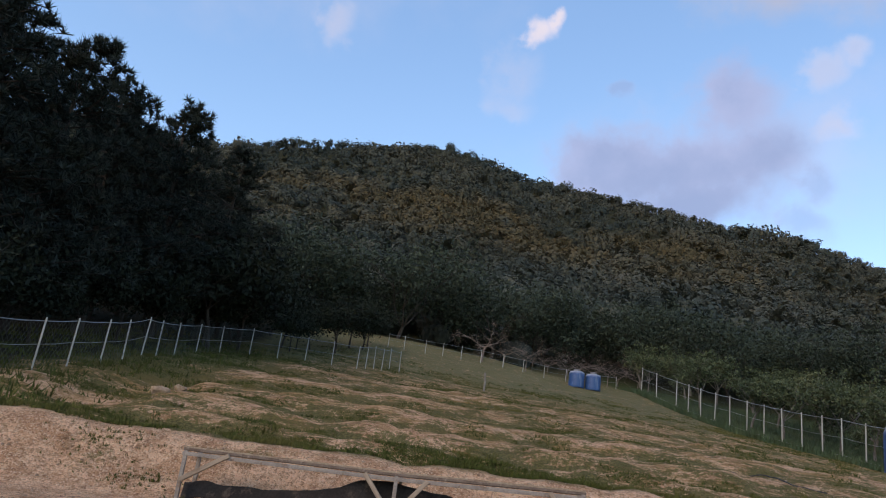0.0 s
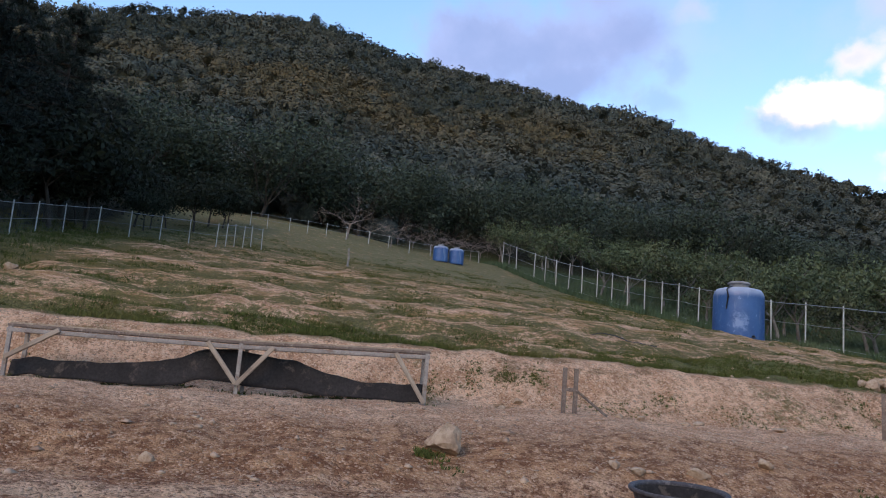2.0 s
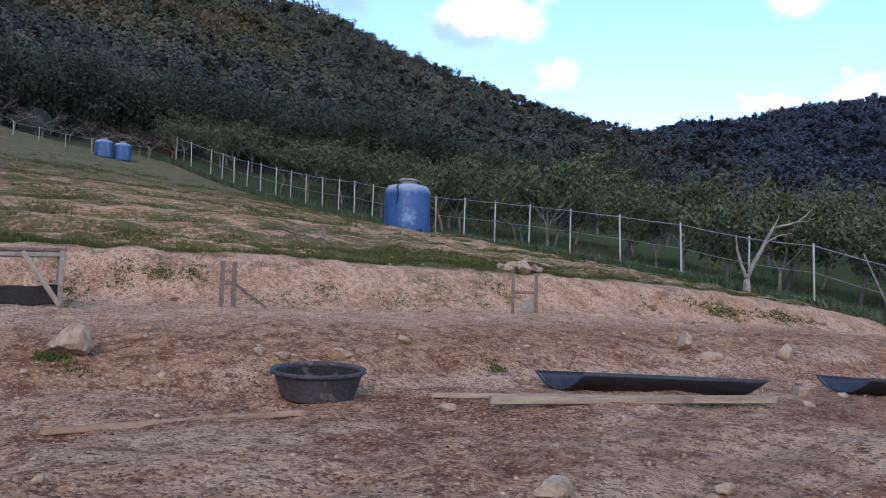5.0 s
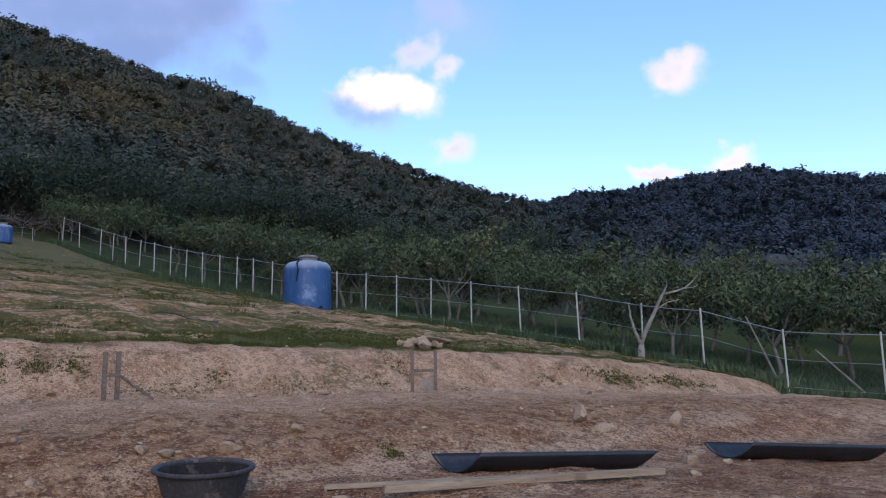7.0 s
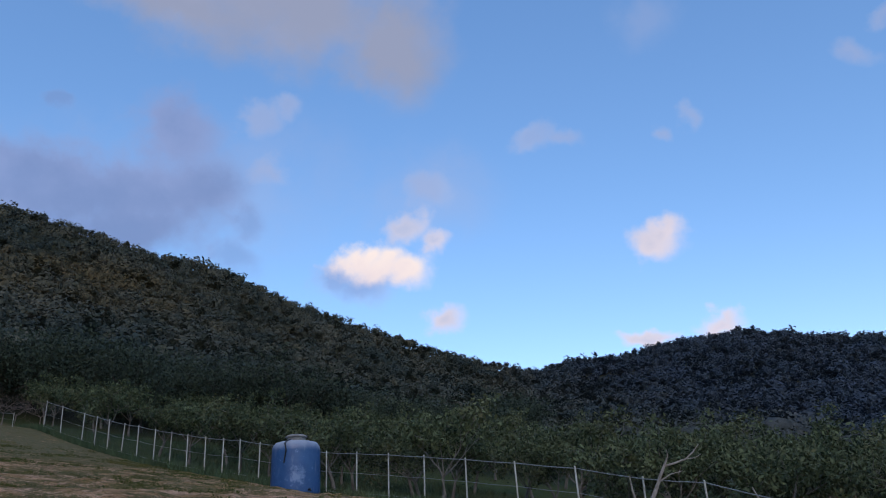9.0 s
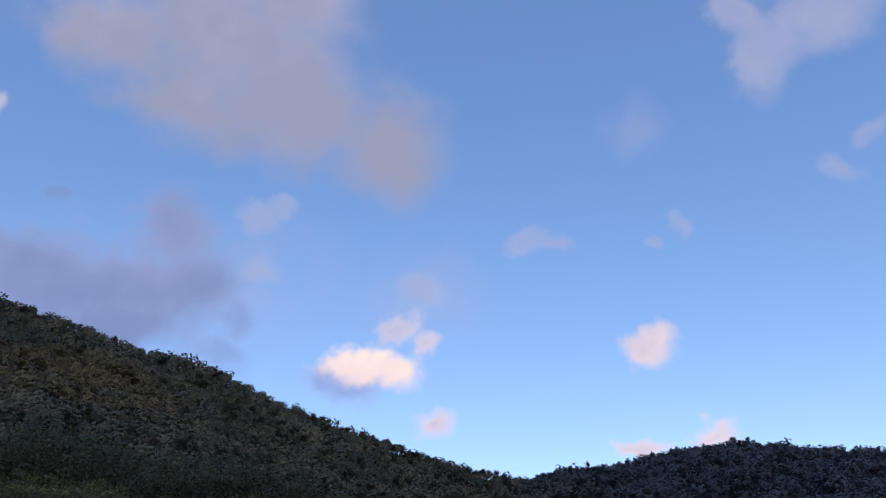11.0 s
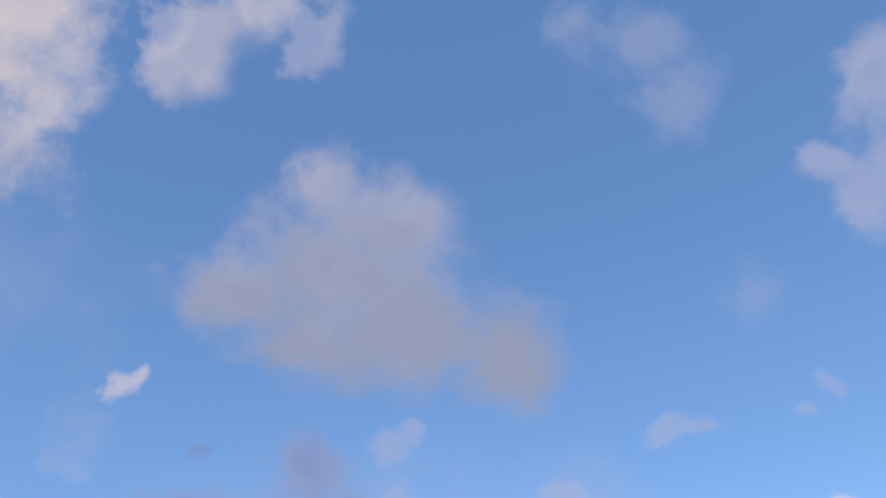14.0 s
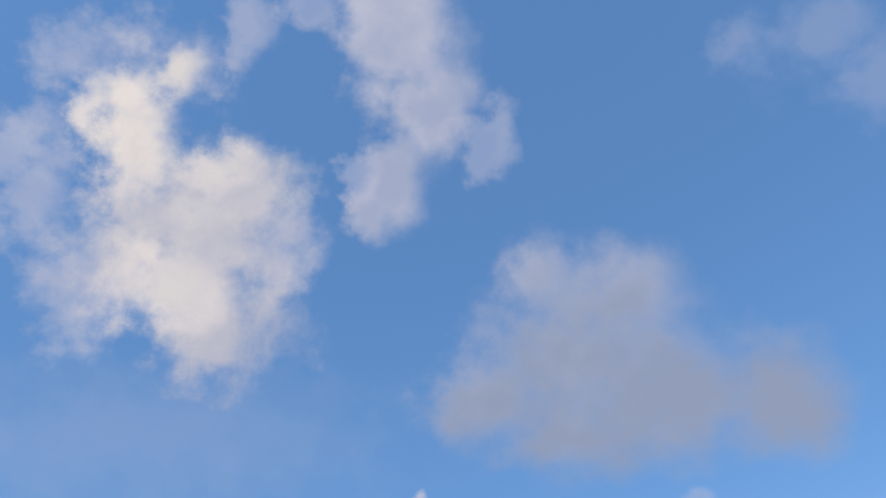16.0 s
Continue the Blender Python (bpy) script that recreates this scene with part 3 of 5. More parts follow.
M_WEED = leaf_material("weed_blades", (0.086, 0.125, 0.062), (0.048, 0.078, 0.042), (0.122, 0.140, 0.070), 0.4, 0.95)
M_GRASS = leaf_material("grass_blades", (0.105, 0.112, 0.030), (0.054, 0.064, 0.018), (0.215, 0.165, 0.058), 0.4, 0.95)


def forest_material():
    n = Nodes("hillside_foliage")
    geo = n.add("ShaderNodeNewGeometry")
    x, y, z = n.axes()
    colour = n.mix(n.ramp(n.noise(0.030, 4, 0.6), 0.35, 0.65), (0.096, 0.096, 0.076), (0.044, 0.060, 0.059))
    colour = n.mix(n.ramp(n.noise(0.16, 2, 0.5), 0.52, 0.66, 0.0, 0.7), colour, (0.108, 0.102, 0.072))
    colour = n.mix(n.ramp(n.noise(0.055, 5, 0.7), 0.48, 0.62, 0.0, 0.6), colour, (0.035, 0.049, 0.047))
    # a browner band high on the slope
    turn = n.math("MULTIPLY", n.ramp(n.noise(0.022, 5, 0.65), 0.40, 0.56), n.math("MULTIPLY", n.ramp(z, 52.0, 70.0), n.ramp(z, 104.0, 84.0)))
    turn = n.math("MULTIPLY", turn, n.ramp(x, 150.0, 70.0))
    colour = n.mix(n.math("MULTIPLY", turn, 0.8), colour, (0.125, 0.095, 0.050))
    # pines on the far shoulder, with bluish haze put into their colour
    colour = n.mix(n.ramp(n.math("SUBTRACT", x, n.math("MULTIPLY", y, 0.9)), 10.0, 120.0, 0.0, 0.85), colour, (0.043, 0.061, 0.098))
    tuft = n.noise(0.9, 4, 0.7)
    colour = n.mix(n.ramp(tuft, 0.46, 0.60, 0.0, 0.35), colour, (0.022, 0.030, 0.024))
    colour = n.mix(n.math("MULTIPLY", geo.outputs["Random Per Island"], 0.35), colour, (0.022, 0.031, 0.022))
    n.bsdf.inputs["Specular IOR Level"].default_value = 0.05
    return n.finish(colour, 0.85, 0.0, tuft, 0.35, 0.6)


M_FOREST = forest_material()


# ---- the lie of the land ----
def field_height(x, y):
    """The sloping field and the land beside it."""
    x, v = np.clip(x, -16, 26), np.clip(y, 4, 50) - 20
    swell = 0.42 * ease(y, 35, 43) * (1 - ease(x, 4, 9)) - 0.17 * np.exp(-((x - 16.4) ** 2 + (y - 25.4) ** 2) / 9.0)
    return swell + (3.674 - 0.01964 * x + 0.1799 * v + 0.00053 * x * x - 0.00218 * x * v - 0.00044 * v * v
            + 0.0000621 * v ** 3 - 0.000095 * x ** 3 + 0.0000401 * x * x * v)


def ridge_angle(az):
    """How high the wooded ridge stands, in degrees, by the direction (degrees left of +y)."""
    return np.interp(az, [-180, -120, -95, -73, -68.5, -64.4, -60, -56, -54, -52.2, -49.5, -45.5, -40.6, -35.3, -30.5, -27, -22, -16, -11, -6.5, -3.2, 0.2, 3.3, 6.9, 11.3, 17.2, 30, 60, 120, 180],
                     [3, 3, 8, 11.9, 12.7, 13.75, 13.55, 12.95, 12.9, 12.95, 12.2, 13.2, 14.65, 16.5, 18.2, 19.7, 20.7, 21.9, 22.8, 23.4, 24.35, 25.15, 24.55, 24.1, 23.7, 22.0, 21, 14, 4, 3]) - 0.36


def ridge_far(az):
    return np.interp(az, [-180, -95, -62, -50, -42, -20, 0, 20, 60, 180], [500, 430, 420, 400, 330, 300, 300, 290, 260, 500])


def foot_angle(az):
    return np.interp(az, [-180, -95, -75, -60, -40, -20, 0, 30, 60, 180], [1.0, 1.5, 2.2, 3.2, 5.2, 7.6, 9.6, 8.0, 5.0, 1.0])


def height(x, y):
    """The ground's height anywhere."""
    x, y = np.asarray(x, float), np.asarray(y, float)
    wob = 0.10 * wave(x, y * 0.3, 1.7, 3) + 0.05 * wave(x, y, 0.5, 4)
    top_y, foot_y, ledge_y = 10.0 + wob, 8.95 + wob, 7.75 + 1.6 * wob
    yard_y = np.interp(x, [-6, 2, 4.5, 7, 10, 16], [5.3, 4.95, 4.8, 4.5, 4.3, 4.1]) + 0.9 * wob
    foot_z = np.interp(x, [-8, -3, 0, 6, 11, 13, 18, 22], [1.0, 1.07, 1.13, 1.17, 1.08, 0.98, 0.79, 0.45])
    yard_z = 0.655 - 0.06 * (4.5 - np.clip(y, -12, 5.0)) - 0.03 * np.clip(x - 6, 0, 14)
    field = field_height(x, np.maximum(y, top_y))
    row = y + 0.28 * np.sin(0.45 * x + 0.7) + 0.14 * np.sin(1.1 * x + 2.0)
    row = 3.0 * np.log(np.maximum(row - 6.2, 0.5) / 4.0)
    field = field - (0.075 * np.cos(2 * np.pi * row) + 0.02 * np.sin(4 * np.pi * row)) * ease(y, 10.0, 10.8) * (1 - ease(y, 24, 32)) * (1 - 0.5 * ease(x, 4, 9)) * (1 - ease(x, 14, 18)) * ease(x, -5.0, -3.6)
    # the trodden hollow beside the field's end
    field = field - 0.22 * ease(-x, 3.7, 4.7) * (1 - ease(-x, 5.3, 6.3)) * ease(y, 10.4, 11.6) * (1 - ease(y, 16, 20))
    field = field + (0.055 * wave(x, y * 1.6, 0.7, 31) + 0.03 * wave(x, y, 0.3, 32)) * ease(y, 10.1, 10.8) * (1 - ease(y, 22, 34))
    z = field + (foot_z - field) * (1 - ease(y, foot_y, top_y))
    z = z + (0.06 * wave(x, y, 0.4, 33) + 0.02 * wave(x, y, 0.95, 34) + 0.03 * wave(x, y, 0.17, 35)) * ease(y, 9.0, 9.2) * (1 - ease(y, 9.4, 9.75))
    z = z + (foot_z - 0.05 - z) * (1 - ease(y, ledge_y, foot_y))
    z = z - 0.05 * ease(y, ledge_y + 0.25, foot_y - 0.30) * (1 - ease(y, foot_y - 0.1, foot_y + 0.12))
    k = np.clip((y - yard_y) / (ledge_y - yard_y), 0, 1)
    z = z + (yard_z - z) * (1 - ease(k, -0.06, 0.22) * (1 - (1 - k) ** 2.4))
    r, az = np.hypot(x, y), np.degrees(np.arctan2(-x, y))
    k = np.clip((r - 45) / (ridge_far(az) - 45), 0, 1)
    el = foot_angle(az) + (ridge_angle(az) - foot_angle(az)) * k ** 0.8
    hill = 1.45 + r * np.tan(np.radians(el)) - np.clip(r - ridge_far(az), 0, 900) * 0.55
    hill = hill + 2.5 * wave(x, y, 38, 5) * ease(r, 70, 130) * ease(ridge_far(az) - r, 0, 80)
    z = z + (hill - z) * ease(r, 40, 66)
    rough = 0.030 * wave(x, y, 0.42, 1) + 0.016 * wave(x, y, 0.16, 2) + 0.05 * wave(x, y, 1.6, 6)
    return z + rough * (1 - ease(r, 30, 60))


def ground_at(x, y):
    return float(height(np.array([x]), np.array([y]))[0])


def build_ground():
    front = np.arange(52.0, -98.0, -0.33)
    back = np.arange(-98.0, -308.0, -3.0)
    az = np.radians(np.concatenate([front, back]))
    radii = np.concatenate([0.5 * 1.0135 ** np.arange(359), 61.8 * 1.06 ** np.arange(66)])
    a, r = np.meshgrid(az, radii)
    x, y = -np.sin(a) * r, np.cos(a) * r
    verts = np.stack([x, y, height(x, y)], -1).reshape(-1, 3)
    m, n = len(radii), len(az)
    i, j = np.meshgrid(np.arange(m - 1), np.arange(n), indexing="ij")
    j2 = (j + 1) % n
    faces = np.stack([i * n + j, i * n + j2, (i + 1) * n + j2, (i + 1) * n + j], -1).reshape(-1, 4)[:, ::-1]
    hub = np.array([[0.0, 0.0, ground_at(0, 0)]])
    me = fast_mesh("ground", np.concatenate([verts, hub]), faces, M_GROUND, True)
    bm = bmesh.new()
    bm.from_mesh(me)
    bm.verts.ensure_lookup_table()
    for k in range(n):
        bm.faces.new((bm.verts[len(verts)], bm.verts[(k + 1) % n], bm.verts[k])).smooth = True
    bmesh.ops.recalc_face_normals(bm, faces=bm.faces[-n:])
    bm.to_mesh(me)
    bm.free()
    tagged(part("ground", me), "trodden brown earth yard below a sloping field with grass rows", "ground", kind="structure")


build_ground()


# ---- foliage ----
def spire_template(seed):
    """A pine's crown one metre in radius: tiers of ragged boughs round a leader, in triangles."""
    r = np.random.default_rng(seed)
    tri = []
    for k in range(64):
        h = r.random() ** 0.8
        a = r.uniform(0, 6.283)
        reach = (1.0 - 0.62 * h) * r.uniform(0.45, 1.2)
        out, side = np.array([math.cos(a), math.sin(a), 0]), np.array([-math.sin(a), math.cos(a), 0])
        root = np.array([r.normal() * 0.1, r.normal() * 0.1, -0.4 + 1.35 * h])
        tip = root + out * reach + np.array([0, 0, r.uniform(-0.10, 0.28)])
        wide = side * (0.10 + 0.26 * reach) + np.array([0, 0, r.uniform(-0.08, 0.08)])
        tri += [root + out * reach * 0.35 - wide, root + out * reach * 0.35 + wide, tip]
    for k in range(3):
        a = k * 2.1
        tri += [np.array([math.cos(a) * 0.10, math.sin(a) * 0.10, 0.9]), np.array([math.cos(a + 2) * 0.10, math.sin(a + 2) * 0.10, 0.9]), np.array([0.05, 0, 1.25])]
    return np.array(tri), np.arange(len(tri)).reshape(-1, 3)


def leaf_cloud(seed, leaves, size, flat):
    """A loose crown one metre in radius: leaf clumps only, deep in the crown and at its rim, in triangles."""
    r = np.random.default_rng(seed)
    lumps = r.normal(size=(7, 3))
    lumps /= np.linalg.norm(lumps, axis=1)[:, None]
    d = r.normal(size=(leaves, 3))
    d[:, 2] = np.abs(d[:, 2]) - 0.45
    d /= np.linalg.norm(d, axis=1)[:, None]
    base = d * (0.70 + 0.40 * np.max(d @ lumps.T, axis=1) ** 3)[:, None] * r.uniform(0.55, 1.05, (leaves, 1))
    t1 = np.cross(d, r.normal(size=(leaves, 3)))
    t1 /= np.linalg.norm(t1, axis=1)[:, None]
    t2 = np.cross(d, t1) * 0.8 + d * r.uniform(-0.25, 0.5, (leaves, 1))
    s = size * r.uniform(0.6, 1.5, (leaves, 1))
    v = np.stack([base - t1 * s * 0.8, base + t1 * s * 0.8, base + t2 * s * 1.3], 1).reshape(-1, 3)
    v[:, 2] *= np.where(v[:, 2] < 0, 1.4, flat)
    return v, np.arange(len(v)).reshape(-1, 3)


def crown_template(seed, leaves, size, flat=0.8, cuts=1, heart=0.74):
    """A lumpy crown one metre in radius, and leaf clumps standing out of it: triangles."""
    r = np.random.default_rng(seed)
    bm = bmesh.new()
    bmesh.ops.create_icosphere(bm, subdivisions=cuts, radius=heart)
    bm.verts.ensure_lookup_table()
    v = np.array([tuple(p.co) for p in bm.verts])
    f = np.array([[q.index for q in face.verts] for face in bm.faces])
    bm.free()
    lumps = r.normal(size=(9, 3))
    lumps /= np.linalg.norm(lumps, axis=1)[:, None]
    v = v * (0.72 + 0.34 * np.max((v / heart) @ lumps.T, axis=1) ** 3)[:, None]
    v = v + r.normal(scale=0.07, size=v.shape)
    d = r.normal(size=(leaves, 3))
    d[:, 2] = np.abs(d[:, 2]) * 1.0 - 0.35
    d /= np.linalg.norm(d, axis=1)[:, None]
    base = d * (0.74 + 0.36 * np.max(d @ lumps.T, axis=1) ** 3)[:, None] * r.uniform(0.86, 1.05, (leaves, 1))
    t1 = np.cross(d, r.normal(size=(leaves, 3)))
    t1 /= np.linalg.norm(t1, axis=1)[:, None]
    t2 = np.cross(d, t1) * 0.75 + d * r.uniform(-0.35, 0.40, (leaves, 1))
    s = size * r.uniform(0.6, 1.4, (leaves, 1))
    tri = np.stack([base - t1 * s * 0.6, base + t1 * s * 0.6, base + t2 * s * 1.2], 1).reshape(-1, 3)
    k = np.arange(leaves * 3).reshape(-1, 3) + len(v)
    allv = np.concatenate([v, tri])
    allv[:, 2] *= np.where(allv[:, 2] < 0, 1.5, flat)
    return allv, np.concatenate([f, k])


def build_hill_forest():
    fine = [crown_template(40 + k, 180, 0.14, f, 2) for k, f in enumerate((0.65, 0.8, 0.9, 0.7, 0.75, 1.0))]
    plain = [leaf_cloud(60 + k, 112, 0.20, f) for k, f in enumerate((0.5, 0.65, 0.8, 0.55, 0.6, 0.9))]
    thin = [leaf_cloud(70 + k, 86, 0.205, f) for k, f in enumerate((0.5, 0.65, 0.8, 0.55, 0.6, 0.9))]
    spires = [spire_template(80 + k) for k in range(4)]
    spots = []
    r = 58.0
    while r < 425:
        step = 2.3 + r * 0.0022
        for az in np.arange(42, -92, -np.degrees(step / r)):
            spots.append((r, az + rng.uniform(-0.9, 0.9) * np.degrees(step / r), step))
        r += step * (1.05 if r < 200 else 1.0)
    verts, faces, base = [], [], 0
    for r0, az, step in spots:
        rr = r0 + rng.uniform(-0.9, 0.9) * step
        if rr > ridge_far(az) + 6 or rng.random() < (0.75 if az > 22 and rr < 0.93 * ridge_far(az) else 0.04):
            continue
        x, y = -math.sin(math.radians(az)) * rr, math.cos(math.radians(az)) * rr
        if rr < 70 and -70 < az < -8:
            continue
        v, f = (fine if rr < 115 else plain if rr < 230 else thin)[rng.integers(6)]
        size = step * (0.48 + 0.62 * rng.random() ** 1.5) * (1.0 + 0.35 * float(wave(x, y, 17.0, 71)))
        # pines stand among them, most of all on the far shoulder
        pine = rr > 110 and rng.random() < np.interp(az, [-56, -46, -30, -10], [0.30, 0.22, 0.10, 0.04])
        if pine:
            v, f = spires[rng.integers(4)]
            size = step * rng.uniform(0.55, 0.85)
        a = rng.uniform(0, 6.283)
        c, s = math.cos(a) * size, math.sin(a) * size
        tall = size * (rng.uniform(0.7, 1.25) if pine else rng.uniform(0.85, 1.25))
        w = np.stack([v[:, 0] * c - v[:, 1] * s + x, v[:, 0] * s + v[:, 1] * c + y,
                      v[:, 2] * tall + ground_at(x, y) + tall * 0.32 + rng.uniform(0.0, 0.6)], 1)
        verts.append(w)
        faces.append(f + base)
        base += len(w)
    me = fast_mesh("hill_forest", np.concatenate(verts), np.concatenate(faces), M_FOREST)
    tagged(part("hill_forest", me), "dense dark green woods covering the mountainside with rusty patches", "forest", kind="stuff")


build_hill_forest()


def leaf_quads(centres, size, r, droop=0.0):
    """Small leaves, each one a folded quad, at the given centres."""
    n = len(centres)
    a = r.normal(size=(n, 3))
    a[:, 2] -= droop
    a /= np.linalg.norm(a, axis=1)[:, None]
    b = np.cross(a, r.normal(size=(n, 3)))
    b /= np.linalg.norm(b, axis=1)[:, None]
    s = size * r.uniform(0.6, 1.35, (n, 1))
    v = np.stack([centres - a * s, centres + b * s * 0.42, centres + a * s, centres - b * s * 0.42], 1).reshape(-1, 3)
    return v, np.arange(n * 4).reshape(-1, 4)


def grow(base, way, length, radius, r, depth, lines, tips, spread=0.7, lift=0.15):
    """A limb with its side limbs: gathers tapered lines, and the tips that carry leaves."""
    pts, radii = [Vector(base)], [radius]
    d = Vector(way).normalized()
    steps = 4
    for k in range(steps):
        d = (d + Vector((r.normal() * 0.16, r.normal() * 0.16, r.normal() * 0.1 + lift * 0.3))).normalized()
        pts.append(pts[-1] + d * length / steps)
        radii.append(radius * (1 - 0.62 * (k + 1) / steps))
    lines.append((pts, radii))
    if depth == 0:
        tips += [pts[2], pts[3], pts[4]]
        return
    for k in range(3 if depth > 1 else 4):
        at = pts[2 + (k % 3)]
        side = (d + Vector((r.normal(), r.normal(), r.normal() * 0.5)) * spread).normalized()
        grow(at, side, length * r.uniform(0.55, 0.8), radius * 0.5, r, depth - 1, lines, tips, spread, lift)


def broad_tree(seed, tall, trunk, leaves, leaf, bark, foliage, name, label, category, spread=0.75, cloud_size=0.42, stems=1, depth=2):
    """A broadleaved tree with a tapered trunk, limbs and a loose crown."""
    r = np.random.default_rng(seed)
    tree = empty(name, 0, 0, 0)
    lines, tips = [], []
    heads = []
    for s in range(stems):
        lean = Vector((r.normal() * 0.16, r.normal() * 0.16, 1)) if stems == 1 else Vector((math.cos(s * 2.4), math.sin(s * 2.4), 1.9))
        pts = [Vector((0, 0, -0.15)), lean * tall * 0.15, lean * tall * 0.30 + Vector((r.normal(), r.normal(), 0)) * 0.05]
        heads.append((pts, [trunk * 1.25, trunk, trunk * 0.8]))
        for k in range(5 if stems == 1 else 3):
            a = 2 * math.pi * (k / 5.0) + r.uniform(0, 0.8) + s
            way = Vector((math.cos(a) * 0.8, math.sin(a) * 0.8, r.uniform(0.55, 1.3)))
            grow(pts[-1], way, tall * r.uniform(0.30, 0.42), trunk * 0.5, r, depth, lines, tips, spread)
    part("trunk", tubes_mesh("trunk", heads, bark, 8), tree)
    part("branchwork", tubes_mesh("branchwork", lines, bark, 3), tree)
    tips = np.array([tuple(t) for t in tips])
    pick = tips[r.integers(len(tips), size=leaves)]
    centres = pick + r.normal(size=(leaves, 3)) * cloud_size * np.array([1, 1, 0.75])
    v, f = leaf_quads(centres, leaf, r, 0.4)
    part("crown", fast_mesh("crown", v, f, foliage), tree)
    return tagged(tree, label, category)


def pine_tree(seed, tall, name, label):
    """A pine: a bare lower trunk, whorls of drooping boughs, upright tufts of needles."""
    r = np.random.default_rng(seed)
    tree = empty(name, 0, 0, 0)
    lean = Vector((r.normal() * 0.05, r.normal() * 0.05, 1))
    trunk = [Vector((0, 0, -0.2)), lean * tall * 0.3, lean * tall * 0.65, lean * tall * 0.97]
    part("trunk", tubes_mesh("trunk", [(trunk, [0.20, 0.16, 0.10, 0.02])], M_BARK, 8), tree)
    boughs, tufts = [], []
    z = 0.16
    while z < 0.98:
        reach = tall * (0.33 * (1 - z) ** 0.55 + 0.03) * r.uniform(0.8, 1.15)
        for k in range(6):
            a = r.uniform(0, 6.283)
            root = lean * tall * z
            out = Vector((math.cos(a), math.sin(a), 0))
            mid = root + out * reach * 0.5 + Vector((0, 0, 0.06 * reach))
            tip = root + out * reach * r.uniform(0.85, 1.1) + Vector((0, 0, reach * r.uniform(0.0, 0.35)))
            boughs.append(([root, mid, tip], [0.045, 0.03, 0.012]))
            for q in range(11):
                w = r.uniform(0.25, 1.05)
                p = root.lerp(mid, w * 2) if w < 0.5 else mid.lerp(tip, w * 2 - 1)
                side = Vector((-out.y, out.x, 0)) * r.normal() * reach * 0.22 * w
                tufts.append(p + side + Vector((0, 0, r.normal() * 0.10)))
        z += 0.05
    part("branchwork", tubes_mesh("branchwork", boughs, M_BARK, 3), tree)
    tufts = np.array([tuple(t) for t in tufts])
    n = len(tufts)
    per = 22
    c = np.repeat(tufts, per, axis=0)
    d = r.normal(size=(n * per, 3)) * 0.75 + np.array([0, 0, 0.75])
    d /= np.linalg.norm(d, axis=1)[:, None]
    w = np.cross(d, r.normal(size=d.shape))
    w /= np.linalg.norm(w, axis=1)[:, None]
    s = r.uniform(0.16, 0.34, (n * per, 1)) * tall / 9.0
    v = np.stack([c - w * 0.026, c + w * 0.026, c + d * s], 1).reshape(-1, 3)
    part("needles", fast_mesh("needles", v, np.arange(len(v)).reshape(-1, 3), M_PINE), tree)
    return tagged(tree, label, "tree")


def plant(template, x, y, scale, turn, sink=0.05):
    """A copy of a tree on the ground."""
    template.scale = (scale, scale, scale)
    ob = copy_thing(template, pose(x, y, ground_at(x, y) - sink, 0, 0, turn))
    return ob


def remove_thing(ob):
    for o in (*ob.children_recursive, ob):
        bpy.data.objects.remove(o)


PINES = [pine_tree(101 + k, t, "pine_tree", "tall dark green pine with a bare lower trunk") for k, t in enumerate((10.5, 9.0, 11.5))]
PINE_SPOTS = [(19.0, 27, 23.4), (23.5, 24, 24.6), (28, 22, 27.0), (33, 20, 28.5), (38, 19, 29.5), (16.2, 30, 21.3), (13.2, 36, 17.2), (17, 37, 19.5), (14.6, 33, 19.2), (11.9, 40, 15.4),
              (21.5, 34, 21.8), (25.5, 31, 23.0), (30, 28, 24.3), (11.5, 45, 13.6), (9.0, 48, 13.2), (35, 26, 26), (43, 20, 26), (6.0, 50, 13.0)]
for k, (az, rr, el) in enumerate(PINE_SPOTS):
    x, y = -math.sin(radians(az)) * rr, math.cos(radians(az)) * rr
    tall = 1.45 + rr * math.tan(radians(el)) - ground_at(x, y)
    tagged(plant(PINES[k % 3], x, y, tall / (10.5, 9.0, 11.5)[k % 3], k * 77.0), group="pines beside the field")
for p in PINES:
    remove_thing(p)

ORCHARD = [broad_tree(201 + k, 3.9, 0.075, 2900, 0.092, M_ORCHARD_BARK, M_ORCHARD, "orchard_tree",
                      "low spreading orchard tree with grey branches and green leaves", "tree", 0.85, 0.21) for k in range(4)]
count = 0
for row in range(5):
    for k in range(16):
        y = 2.0 + k * 3.7 + rng.uniform(-0.8, 0.8)
        x = 24.9 - 0.155 * y + 6.0 * (1 - float(ease(y, 20, 27))) + row * (4.3 + row * 0.35) + rng.uniform(-0.8, 0.8)
        r0 = math.hypot(x, y)
        if r0 > 66:
            continue
        tagged(plant(ORCHARD[count % 4], x, y, rng.uniform(0.90, 1.22) * (1.0 + 0.05 * row) * float(np.interp(y, [18, 34, 50], [1.06, 0.96, 0.80])), rng.uniform(0, 360)), group="orchard trees")
        count += 1
for p in ORCHARD:
    remove_thing(p)

